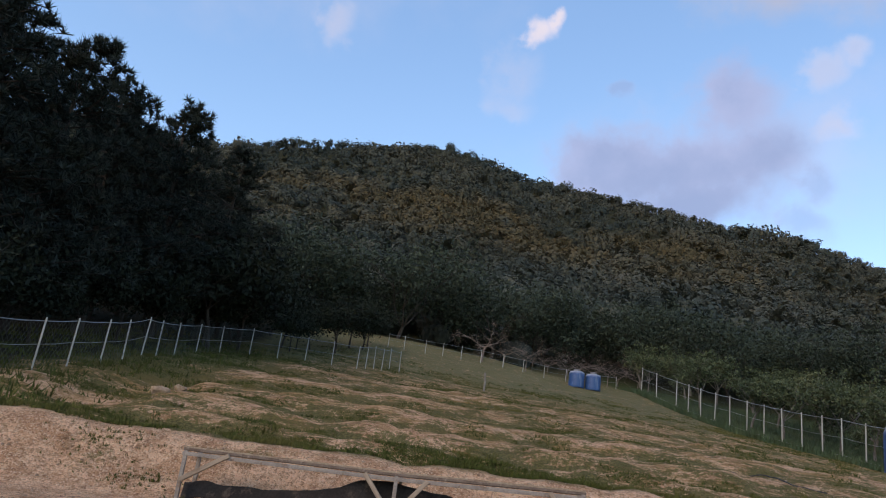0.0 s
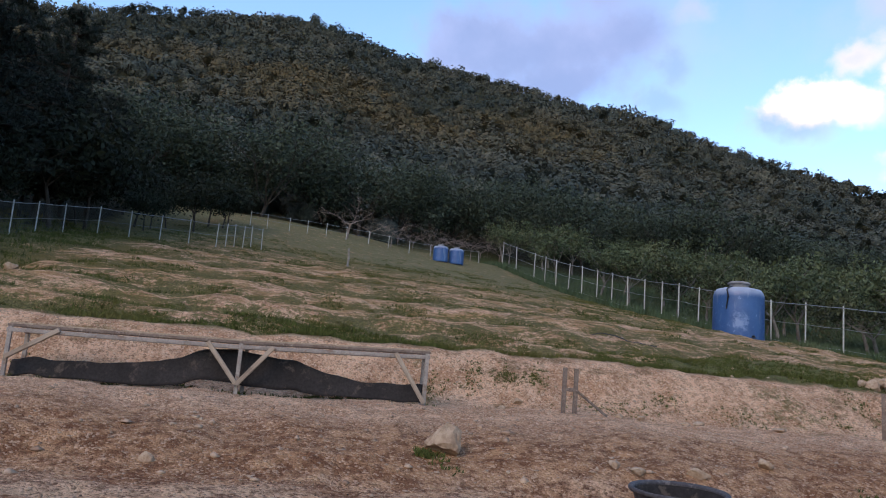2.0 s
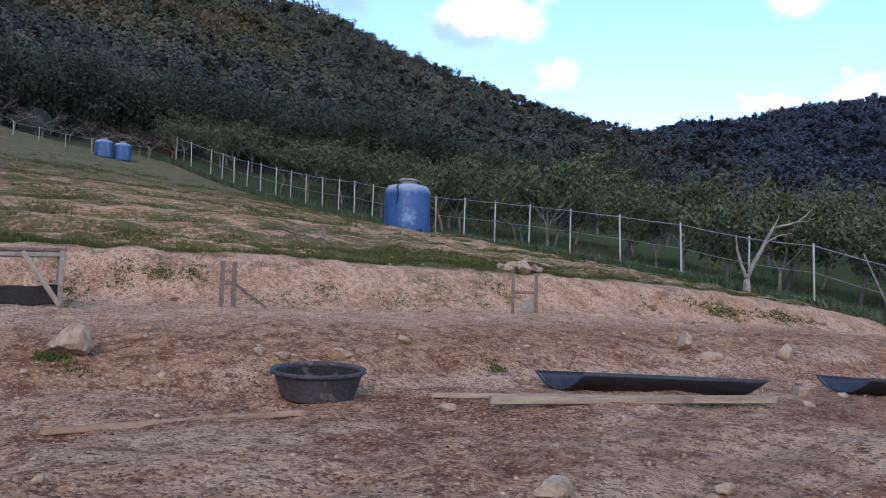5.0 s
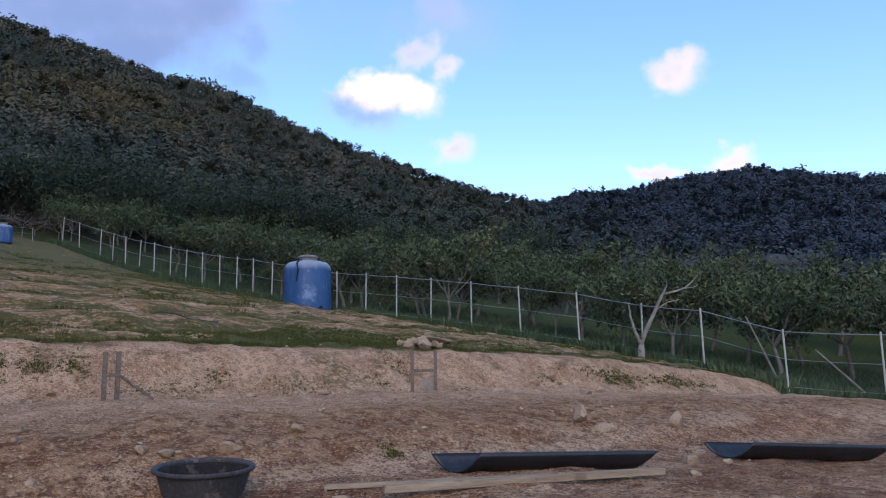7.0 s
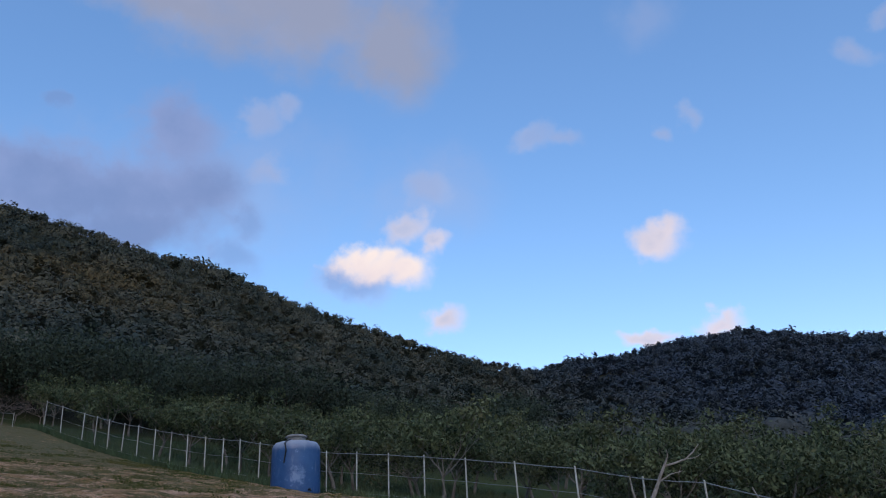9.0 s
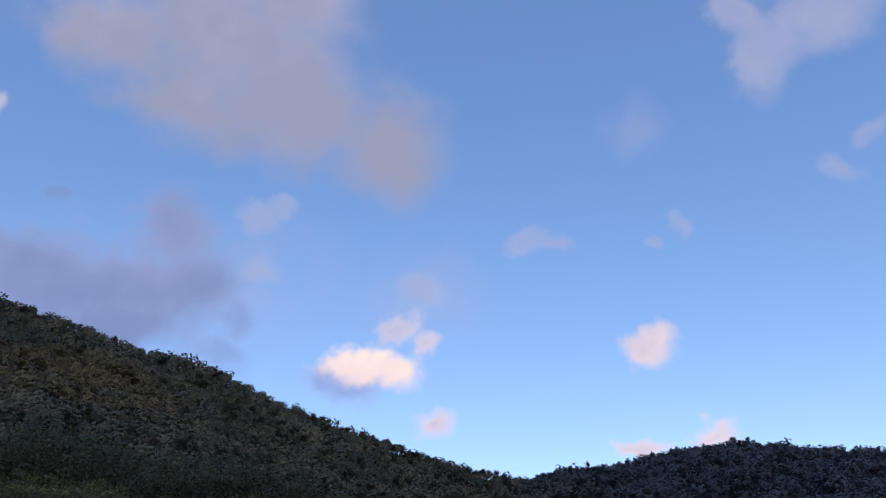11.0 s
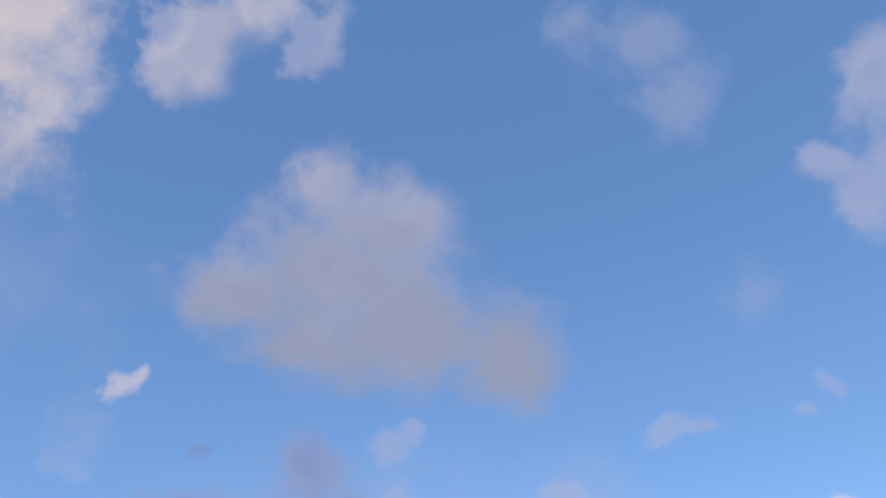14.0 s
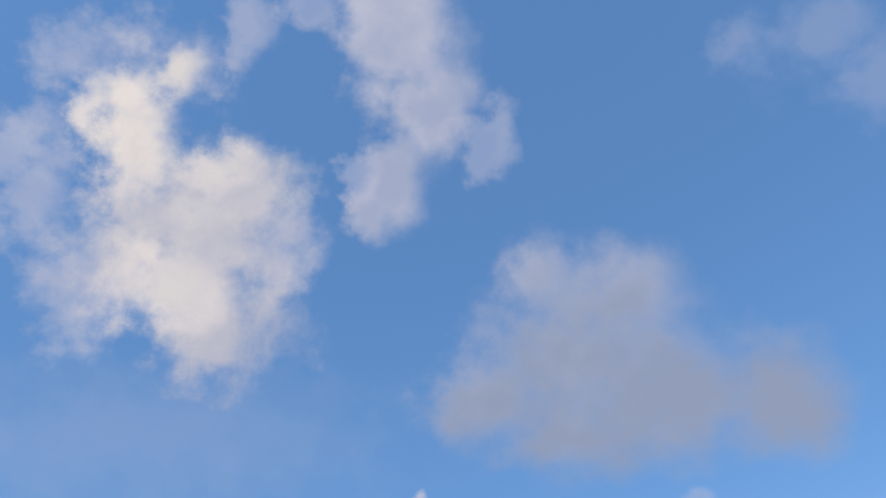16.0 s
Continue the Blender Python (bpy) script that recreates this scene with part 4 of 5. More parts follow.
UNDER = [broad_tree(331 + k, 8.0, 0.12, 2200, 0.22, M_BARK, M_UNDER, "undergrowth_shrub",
                    "low evergreen undergrowth behind the wire fence, leaves coloured dark for shade", "shrub", 0.8, 0.85, 1, 1) for k in range(2)]
EDGE = [broad_tree(301 + k, 8.0, 0.14, 4600, 0.14, M_BARK, M_BROAD, "woodland_tree",
                   "dark green broadleaved tree at the edge of the woods", "tree", 0.7, 0.75) for k in range(3)]
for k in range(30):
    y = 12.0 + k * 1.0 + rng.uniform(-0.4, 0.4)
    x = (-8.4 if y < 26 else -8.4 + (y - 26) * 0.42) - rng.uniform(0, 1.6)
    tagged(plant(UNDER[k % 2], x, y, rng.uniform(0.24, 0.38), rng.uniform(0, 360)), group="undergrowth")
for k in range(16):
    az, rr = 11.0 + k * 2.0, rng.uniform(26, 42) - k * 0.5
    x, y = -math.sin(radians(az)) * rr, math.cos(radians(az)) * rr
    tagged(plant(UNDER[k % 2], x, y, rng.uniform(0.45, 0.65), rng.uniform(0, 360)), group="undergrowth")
for k in range(34):
    az = 13.0 - k * 1.85 + rng.uniform(-0.7, 0.7)
    rr = np.interp(az, [-60, -40, -15, 2, 14], [74, 68, 62, 54, 48]) + rng.uniform(-3, 5)
    x, y = -math.sin(math.radians(az)) * rr, math.cos(math.radians(az)) * rr
    tagged(plant(EDGE[k % 3], x, y, rng.uniform(0.8, 1.05), rng.uniform(0, 360), 1.5), group="trees at the edge of the woods")
for p in EDGE + UNDER:
    remove_thing(p)


# ---- fences ----
def fence_post(tall, thick):
    bm = bmesh.new()
    bmesh.ops.create_cone(bm, cap_ends=True, segments=10, radius1=thick, radius2=thick, depth=tall,
                          matrix=Matrix.Translation((0, 0, tall / 2)))
    bmesh.ops.create_cone(bm, cap_ends=True, segments=10, radius1=thick * 1.15, radius2=thick * 0.6, depth=0.035,
                          matrix=Matrix.Translation((0, 0, tall + 0.018)))
    return done(bm, "post", M_POST, True, 40)


def fence(name, spots, tall, label, wires, net=0.0, group=""):
    """A wire fence: posts, wires from post to post, and a net of thin wire where asked."""
    thing = empty(name, spots[0][0], spots[0][1], ground_at(*spots[0]))
    home = Vector(thing.location)
    post = fence_post(tall + 0.3, 0.027 if tall > 1.2 else 0.017)
    feet = []
    r = random.Random(len(spots))
    for x, y in spots:
        foot = Vector((x, y, ground_at(x, y)))
        feet.append(foot)
        part("post", post, thing, at=Matrix.Translation(foot - home - Vector((0, 0, 0.3))) @ pose(0, 0, 0, r.uniform(-1.5, 1.5), r.uniform(-1.5, 1.5), 0))
    for h in wires:
        pts = []
        for a, b in zip(feet, feet[1:]):
            pts += [a + Vector((0, 0, h)), (a + b) / 2 + Vector((0, 0, h - 0.015))]
        pts.append(feet[-1] + Vector((0, 0, h)))
        thick = (0.014 if h == max(wires) else 0.008) * (1.0 if tall > 1.2 else 0.6)
        part("wire", tubes_mesh("wire", [([p - home for p in pts], [thick] * len(pts))], M_WIRE, 5), thing)
    if net:
        verts, faces = [], []
        for a, b in zip(feet, feet[1:]):
            span = (b - a).length
            way = (b - a) / span
            low, high = 0.05, max(wires)
            k = -high
            while k < span:
                for flip in (False, True):
                    u0, u1 = k, k + (high - low)
                    z0, z1 = low, high
                    if u0 < 0:
                        z0, u0 = low - u0, 0.0
                    if u1 > span:
                        z1, u1 = z1 - (u1 - span), span
                    if u1 <= u0:
                        continue
                    if flip:
                        u0, u1 = span - u0, span - u1
                    p, q = a + way * u0 + Vector((0, 0, z0)) - home, a + way * u1 + Vector((0, 0, z1)) - home
                    n = len(verts)
                    e = Vector((0, 0, 0.0028))
                    side = way.cross(Vector((0, 0, 1))) * 0.0028
                    verts += [p - e, p + e, q + e, q - e, p - side, p + side, q + side, q - side]
                    faces += [(n, n + 1, n + 2, n + 3), (n + 4, n + 5, n + 6, n + 7)]
                k += net
        part("netting", fast_mesh("netting", [tuple(v) for v in verts], faces, M_NET), thing)["kind"] = "stuff"
    return tagged(thing, label, "fence", group)


RIGHT_FENCE = [(22.3 - 0.1553 * y, y) for y in (5.0, 7.15, 9.34, 11.48, 13.25, 15.3, 17.43, 19.44, 21.25, 22.9, 24.5, 26.1, 27.6, 29.0, 30.2,
                                                31.5, 32.7, 34.0, 35.4, 36.8, 38.2, 39.7, 41.2, 42.6, 44.0, 45.4, 47.9, 50.1)]
fence("wire_fence", RIGHT_FENCE, 1.70, "wire mesh fence on pale steel posts beside the orchard", (1.66, 0.95, 0.25), 0.16)
LEFT_FENCE = [(-6.7, 12.4), (-6.65, 13.9), (-6.6, 15.1), (-6.6, 16.6), (-6.6, 17.8), (-6.6, 18.9), (-6.6, 19.95), (-6.6, 21.4), (-6.6, 23.4),
              (-6.5, 25.7), (-5.9, 27.4), (-5.15, 28.7), (-4.25, 29.5), (-3.3, 30.1), (-2.4, 31.0), (-2.1, 31.6), (-1.8, 32.2), (-1.5, 32.8), (-1.2, 33.3), (-0.77, 33.8)]
fence("wire_fence", LEFT_FENCE, 0.90, "low wire fence on pale posts below dark pines", (0.87, 0.45), 0.14)
FAR_FENCE = [(-1.8, 42.9), (-0.9, 43.4), (0.3, 43.8), (1.3, 44.4), (2.4, 44.8), (3.6, 45.4), (5.0, 46.0), (6.3, 46.8), (7.7, 47.4), (9.2, 48.2), (11.0, 49.0), (12.8, 49.8)]
fence("wire_fence", FAR_FENCE, 0.75, "far wire fence along the top of the field", (0.72, 0.4))


# ---- water tanks ----
def tank_material(tall):
    n = Nodes("sun_faded_blue_plastic")
    x, y, z = n.axes()
    small = n.noise(9.0, 6, 0.65)
    colour = n.mix(n.ramp(n.noise(1.6, 5, 0.6), 0.3, 0.7), (0.016, 0.066, 0.185), (0.025, 0.088, 0.225))
    colour = n.mix(n.ramp(n.noise(5.0, 7, 0.72), 0.60, 0.70, 0.0, 0.55), colour, (0.22, 0.33, 0.55))
    streak = n.noise(6.0, 5, 0.6, (1.0, 1.0, 0.12))
    colour = n.mix(n.ramp(streak, 0.55, 0.75, 0.0, 0.35), colour, (0.30, 0.33, 0.38))
    # a pale scuff on the side that faces the yard
    mark = n.add("ShaderNodeVectorMath")
    mark.operation = "DISTANCE"
    n.put(n.co, mark.inputs[0])
    mark.inputs[1].default_value = (-0.42, -0.78, 0.62)
    blot = n.math("ADD", mark.outputs["Value"], n.math("MULTIPLY", n.math("SUBTRACT", n.noise(7.0, 7, 0.7), 0.5), 1.3))
    colour = n.mix(n.ramp(blot, 0.40, 0.05, 0.0, 0.42), colour, (0.30, 0.40, 0.58))
    # dust lies on the shoulder
    level = n.math("ADD", z, n.math("MULTIPLY", n.math("SUBTRACT", n.noise(4.0, 6, 0.65), 0.5), 0.25))
    colour = n.mix(n.ramp(level, tall * 0.82, tall * 1.02, 0.0, 0.90), colour, (0.32, 0.35, 0.40))
    return n.finish(colour, n.ramp(small, 0.3, 0.7, 0.35, 0.6), 0.0, small, 0.1, 0.01)


M_TANK = {tall: tank_material(tall) for tall in (1.82, 0.95)}
M_LID = surface("dull_grey_lid", (0.30, 0.29, 0.27), (0.20, 0.19, 0.18), 5.0, 30.0, 0.8)


def water_tank(x, y, radius, tall, label, big=True, group=""):
    z = ground_at(x, y) - (0.10 if big else 0.07)
    tank = empty("water_tank", x, y, z)
    R = radius
    part("body", lathe_mesh("body", [(R * 0.965, 0.0), (R * 0.99, 0.03), (R, 0.10), (R * 0.995, tall * 0.5), (R * 0.985, tall * 0.86)], M_TANK[tall], 56), tank)
    part("shoulder", lathe_mesh("shoulder", [(R * 0.987, tall * 0.857), (R * 0.975, tall * 0.91), (R * 0.93, tall * 0.965), (R * 0.84, tall + R * 0.03),
                                             (R * 0.62, tall + R * 0.09), (R * 0.40, tall + R * 0.12)], M_TANK[tall], 56), tank, "dusty bleached shoulder")
    neck = part("manhole", lathe_mesh("manhole", [(R * 0.37, tall + R * 0.08), (R * 0.37, tall + R * 0.25), (R * 0.43, tall + R * 0.255),
                                                  (R * 0.43, tall + R * 0.32), (R * 0.36, tall + R * 0.36), (R * 0.10, tall + R * 0.38)], M_LID, 32), tank, "round grey screw lid")
    if big:
        part("lid_ring", lathe_mesh("lid_ring", [(R * 0.44, tall + R * 0.26), (R * 0.455, tall + R * 0.275), (R * 0.44, tall + R * 0.295)], M_LID, 32), neck)
        outlet = tubes_mesh("outlet", [([(0, -R * 0.95, 0.14), (0, -R - 0.10, 0.14), (0, -R - 0.12, 0.10)], [0.04, 0.04, 0.04])], M_PIPE, 10)
        a = math.radians(-148)
        c, s = math.cos(a), math.sin(a)
        drape = [((R * 0.55) * c, (R * 0.55) * s, tall + R * 0.13), ((R * 0.93) * c, (R * 0.93) * s, tall + R * 0.01), ((R + 0.03) * c, (R + 0.03) * s, tall - 0.06),
                 ((R + 0.03) * math.cos(a + 0.06), (R + 0.03) * math.sin(a + 0.06), tall - 0.30), ((R + 0.03) * math.cos(a - 0.02), (R + 0.03) * math.sin(a - 0.02), tall - 0.75)]
        part("hose", tubes_mesh("hose", [(drape, [0.028] * 5)], M_PIPE, 7), tank, "thin black hose over the rim")
        part("outlet", outlet, tank, "black outlet pipe")
    return tagged(tank, label, "water tank", group)


water_tank(16.42, 25.38, 0.89, 1.82, "large round blue plastic water tank with dusty top")
water_tank(9.60, 46.8, 0.47, 0.95, "blue plastic water drum at the field's far end", False, "pair of blue drums")
water_tank(10.62, 46.9, 0.47, 0.95, "blue plastic water drum at the field's far end", False, "pair of blue drums")


# ---- feeding gear on the ledge and in the yard ----
def feeder():
    """A long feeding frame with a black rubber belt slung through it."""
    a, b = Vector((-2.30, 8.62, 0)), Vector((1.83, 8.16, 0))
    way = (b - a).normalized()
    back = Vector((-way.y, way.x, 0)) * 0.42
    home = Vector((-2.30, 8.62, ground_at(-2.30, 8.62)))
    thing = empty("hay_feeder", *home)
    top = (1.565, 1.585, 1.645)
    ends = (a, Vector((-0.06, 8.37, 0)), b)
    for p, zt in zip(ends, top):
        for row in (Vector((0, 0, 0)), back):
            q = p + row
            foot = Vector((q.x, q.y, ground_at(q.x, q.y) - 0.05))
            bar_between("leg", foot - home, Vector((q.x, q.y, zt)) - home, 0.04, 0.04, M_STEEL, thing)
        bar_between("cross_bar", Vector((p.x, p.y, zt - 0.03)) - home, Vector((p.x + back.x, p.y + back.y, zt - 0.03)) - home, 0.035, 0.035, M_STEEL, thing)
    for shift, lift, m, w, h in ((0.0, -0.035, M_STEEL, 0.04, 0.04), (0.02, 0.012, M_RUST, 0.07, 0.028), (0.09, 0.034, M_PLANK, 0.10, 0.018), (0.40, -0.03, M_STEEL, 0.04, 0.04), (0.30, 0.012, M_RUST, 0.06, 0.028)):
        d = back.normalized() * shift
        for (p, zp), (q, zq) in zip(zip(ends, top), list(zip(ends, top))[1:]):
            bar_between("top_rail", Vector((p.x, p.y, zp + lift)) + d - home - way * 0.03, Vector((q.x, q.y, zq + lift)) + d - home + way * 0.03,
                        w, h, m, thing, "rusty rail" if m is M_RUST else "")
    zf = [ground_at(p.x, p.y) for p in ends]
    front = -back.normalized() * 0.03
    for p, zt, g, dirs in ((ends[0], top[0], zf[0], (1,)), (ends[1], top[1], zf[1], (-1, 1)), (ends[2], top[2], zf[2], (-1,))):
        for s in dirs:
            if p is ends[1]:
                low, high = p + Vector((0, 0, g + 0.12)), p + way * s * 0.33 + Vector((0, 0, zt - 0.01))
            elif p is ends[0]:
                low, high = p + Vector((0, 0, g + 0.22)), p + way * s * 0.48 + Vector((0, 0, zt))
            else:
                low, high = p + Vector((0, 0, g + 0.02)), p + way * s * 0.33 + Vector((0, 0, zt - 0.02))
            bar_between("brace", low + front - home, high + front - home, 0.045, 0.045, M_WOOD, thing, "pale timber brace")
    # the belt: a sagging strip, standing on edge and rolled over at the top
    verts, faces = [], []
    n, m = 60, 7
    line = Vector((b.x - a.x, b.y - a.y, 0))
    for i in range(n + 1):
        u = i / n
        x, y = a.x + line.x * u, a.y + line.y * u
        g = ground_at(x, y)
        bottom = np.interp(u, [0, 0.15, 0.35, 0.54, 0.70, 0.86, 1.0], [0.03, 0.02, 0.04, 0.12, 0.06, 0.01, 0.02])
        wide = np.interp(u, [0, 0.2, 0.4, 0.54, 0.68, 0.84, 1.0], [0.17, 0.18, 0.28, 0.35, 0.30, 0.16, 0.19])
        for j in range(m + 1):
            w = j / m
            off = 0.10 + 0.05 * w + 0.012 * math.sin(u * 11)
            p = Vector((x, y, g + bottom + wide * w)) + back.normalized() * off - home
            verts.append(tuple(p))
    for i in range(n):
        for j in range(m):
            k = i * (m + 1) + j
            faces.append((k, k + m + 1, k + m + 2, k + 1))
    me = fast_mesh("belt", verts, faces, M_RUBBER, True)
    belt = part("belt", me, thing, "sagging black rubber belt")
    solid = belt.modifiers.new("thickness", "SOLIDIFY")
    solid.thickness = 0.012
    return tagged(thing, "long steel feeder frame with a sagging black rubber belt", "feeder")


feeder()


def feeder_stand(x, y, turn, gap, tall, braced):
    """The end frame of a feeder, left standing on its own."""
    z = ground_at(x, y)
    thing = empty("feeder_stand", x, y, z, turn)
    metal = M_RUST
    for s in (-0.5, 0.5):
        bar_between("leg", (gap * s, 0, -0.06), (gap * s, 0, tall), 0.045, 0.045, metal, thing)
    bar_between("cross_bar", (-gap / 2, 0, tall * 0.52), (gap / 2, 0, tall * 0.52), 0.035, 0.04, metal, thing)
    if braced:
        bar_between("brace", (gap / 2, -0.03, tall * 0.52), (gap / 2 + 0.36, -0.03, 0.0), 0.045, 0.025, M_RUST, thing, "slanting brace")
    else:
        part("panel", box_mesh("panel", gap * 0.55, 0.012, tall * 0.30, M_STEEL, 0.003), thing, "dusty metal sheet", pose(gap * 0.15, 0.03, tall * 0.18, 0, -14, 0))
    return tagged(thing, "weathered steel feeder stand on the earth ledge", "stand", "feeder stands")


def rock_mesh(name, seed, sx, sy, sz, material=None, cuts=2):
    r = np.random.default_rng(seed)
    bm = bmesh.new()
    bmesh.ops.create_icosphere(bm, subdivisions=cuts, radius=1.0)
    planes = [(Vector(r.normal(size=3)).normalized(), r.uniform(0.45, 0.85)) for k in range(14)]
    for v in bm.verts:
        for n, d in planes:
            over = v.co.dot(n) - d
            if over > 0:
                v.co -= n * over
        v.co += Vector(r.normal(size=3)) * 0.025
        v.co = Vector((v.co.x * sx, v.co.y * sy, v.co.z * sz))
    return done(bm, name, material or M_STONE)


def rock(x, y, sx, sy, sz, seed, label, turn=0.0, tip=0.0, sink=0.55):
    ob = part("rock", rock_mesh("rock", seed, sx, sy, sz, None, 3))
    ob.matrix_basis = pose(x, y, ground_at(x, y) + sz * (1 - sink), tip, 0, turn)
    return tagged(ob, label, "rock")


feeder_stand(3.55, 8.50, -8, 0.13, 0.50, True)
feeder_stand(7.48, 8.10, -40, 0.31, 0.54, False)


def tub(x, y, name="rubber_tub", size=1.0, skin=None, label="round dusty black rubber feed tub on the ground", tip=3.4):
    skin = skin or M_TUB
    z = ground_at(x, y) - 0.006
    thing = empty(name, x, y, z)
    thing.matrix_basis = pose(x, y, z, 0, 0, -23.8) @ pose(0, 0, 0, tip, 0, 0) @ Matrix.Diagonal((size, size, 1.0, 1.0))
    part("bowl", lathe_mesh("bowl", [(0.001, 0.0), (0.215, 0.0), (0.236, 0.008), (0.248, 0.03), (0.287, 0.155), (0.296, 0.178)], skin, 56, True, True), thing)
    part("lining", lathe_mesh("lining", [(0.288, 0.181), (0.276, 0.145), (0.240, 0.040), (0.21, 0.022), (0.001, 0.018)], M_RUBBER if skin is M_TUB else skin, 56, True, True), thing, "clean dark inside")
    part("rim", lathe_mesh("rim", [(0.284, 0.172), (0.310, 0.168), (0.319, 0.177), (0.319, 0.190), (0.310, 0.198), (0.291, 0.194), (0.283, 0.184), (0.284, 0.172)], skin, 56, True, True), thing, "thick rolled rim")
    return tagged(thing, label, "tub")


tub(2.92, 4.90)
tub(0.55, 2.42, "plastic_basin", 0.74, M_BASIN, "round dark blue plastic basin on the ground")


def half_pipe(a, b, radius, label):
    """A trough cut from a plastic pipe, ribbed inside and open at both ends."""
    a, b = Vector(a), Vector(b)
    way = b - a
    verts, faces = [], []
    n, m = 64, 14
    for i in range(n + 1):
        rib = 0.004 if i % 2 else 0.0
        for j in range(m + 1):
            t = math.pi * (0.05 + 0.90 * j / m)
            rr = radius - rib
            # both ends are sawn on the slant
            u = i / n * way.length - 0.30 * (j / m - 0.5) * (1 - i / n) + 0.20 * (0.5 - math.sin(t)) * i / n
            verts.append((u, -math.cos(t) * rr, radius - math.sin(t) * rr))
    for i in range(n):
        for j in range(m):
            k = i * (m + 1) + j
            faces.append((k, k + 1, k + m + 2, k + m + 1))
    me = fast_mesh("feed_trough", verts, faces, M_PIPE, True)
    ob = part("feed_trough", me)
    ob.matrix_basis = Matrix.Translation(a) @ pose(0, 0, 0, 0, -math.degrees(math.atan2(way.z, math.hypot(way.x, way.y))), math.degrees(math.atan2(way.y, way.x))) @ pose(0, 0, 0, -5, 0, 0)
    s = ob.modifiers.new("thickness", "SOLIDIFY")
    s.thickness = 0.012
    return tagged(ob, label, "trough", "half-pipe troughs")


def on_ground(x, y, up=0.0):
    return (x, y, ground_at(x, y) + up)


half_pipe(on_ground(4.70, 4.47), on_ground(6.06, 3.77), 0.165, "black half-pipe plastic feed trough on the ground")
half_pipe(on_ground(7.22, 3.66), on_ground(8.55, 2.95), 0.165, "black half-pipe plastic feed trough on the ground")


def plank(a, b, wide, thick, label, sink=0.01, wood=M_PLANK):
    """A board that rides on the highest lumps of the earth under it."""
    us = np.linspace(0, 1, 25)
    lie = np.array([ground_at(a[0] + (b[0] - a[0]) * u, a[1] + (b[1] - a[1]) * u) for u in us])
    slope, start = np.polyfit(us, lie, 1)
    lift = float(np.percentile(lie - start - slope * us, 90)) - sink
    a, b = Vector((a[0], a[1], start + lift)), Vector((b[0], b[1], start + slope + lift))
    way = b - a
    me = box_mesh("plank", way.length, wide, thick, wood, 0.006, 0.003, 3)
    ob = part("plank", me)
    ob.matrix_basis = Matrix.Translation((a + b) / 2 + Vector((0, 0, thick / 2))) @ pose(0, 0, 0, 0, -math.degrees(math.asin(way.z / way.length)), math.degrees(math.atan2(way.y, way.x)))
    return tagged(ob, label, "plank")


plank((3.56, 4.50), (5.35, 3.46), 0.07, 0.03, "thin pale weathered plank lying on the earth")
plank((3.68, 4.02), (5.58, 3.27), 0.07, 0.045, "long squared weathered timber lying on the earth")
plank((1.18, 4.26), (2.60, 4.40), 0.040, 0.030, "earth-caked plank half sunk in the yard", 0.024, M_DUSTY)

rock(1.56, 5.84, 0.165, 0.14, 0.185, 11, "large pale boulder in the bank with weeds", 20, 15, 0.5)
rock(2.89, 5.40, 0.085, 0.05, 0.035, 12, "flat yellowish stone behind the tub", 10)
rock(3.36, 5.42, 0.095, 0.06, 0.055, 13, "flat pale stone behind the tub", -20)
rock(4.08, 5.68, 0.075, 0.06, 0.06, 14, "pale stone in the bank", 30)
rock(2.74, 5.50, 0.05, 0.045, 0.05, 24, "rounded pale stone in the bank")
rock(-0.42, 5.40, 0.065, 0.05, 0.04, 15, "small white stone in the bank")
rock(-1.60, 5.55, 0.10, 0.07, 0.05, 16, "pale stone in the bank", 40)
rock(0.36, 4.62, 0.05, 0.04, 0.035, 25, "small white stone in the yard")
rock(6.62, 3.66, 0.125, 0.09, 0.05, 17, "flat pale stone between the troughs", 10)
rock(5.92, 3.22, 0.055, 0.05, 0.035, 18, "small stone beside the trough")
rock(2.82, 2.52, 0.15, 0.10, 0.05, 19, "broad pale stone in the yard", 15)
rock(3.56, 2.24, 0.07, 0.06, 0.035, 20, "small pale stone in the yard")
rock(3.52, 4.22, 0.09, 0.06, 0.035, 26, "dusty stone beside the planks")
rock(8.48, 4.95, 0.13, 0.10, 0.13, 27, "pale stone in the bank", 25)
rock(-4.2, 13.2, 0.20, 0.15, 0.12, 28, "pale stone at the edge of the field", 12)
rock(-3.9, 13.4, 0.14, 0.12, 0.09, 29, "pale stone at the edge of the field", 50)
rock(10.1, 11.0, 0.55, 0.30, 0.10, 30, "pale heap of stone on the field's edge", 10)
rock(3.1, 9.0, 0.08, 0.06, 0.05, 31, "pale stone on the ledge")
rock(5.3, 8.75, 0.10, 0.06, 0.05, 32, "pale stone on the ledge", 20)
rock(7.30, 5.35, 0.13, 0.10, 0.13, 21, "pale stone in the bank", 25)
rock(9.6, 8.75, 0.16, 0.12, 0.10, 22, "pale stone on the bank's edge")

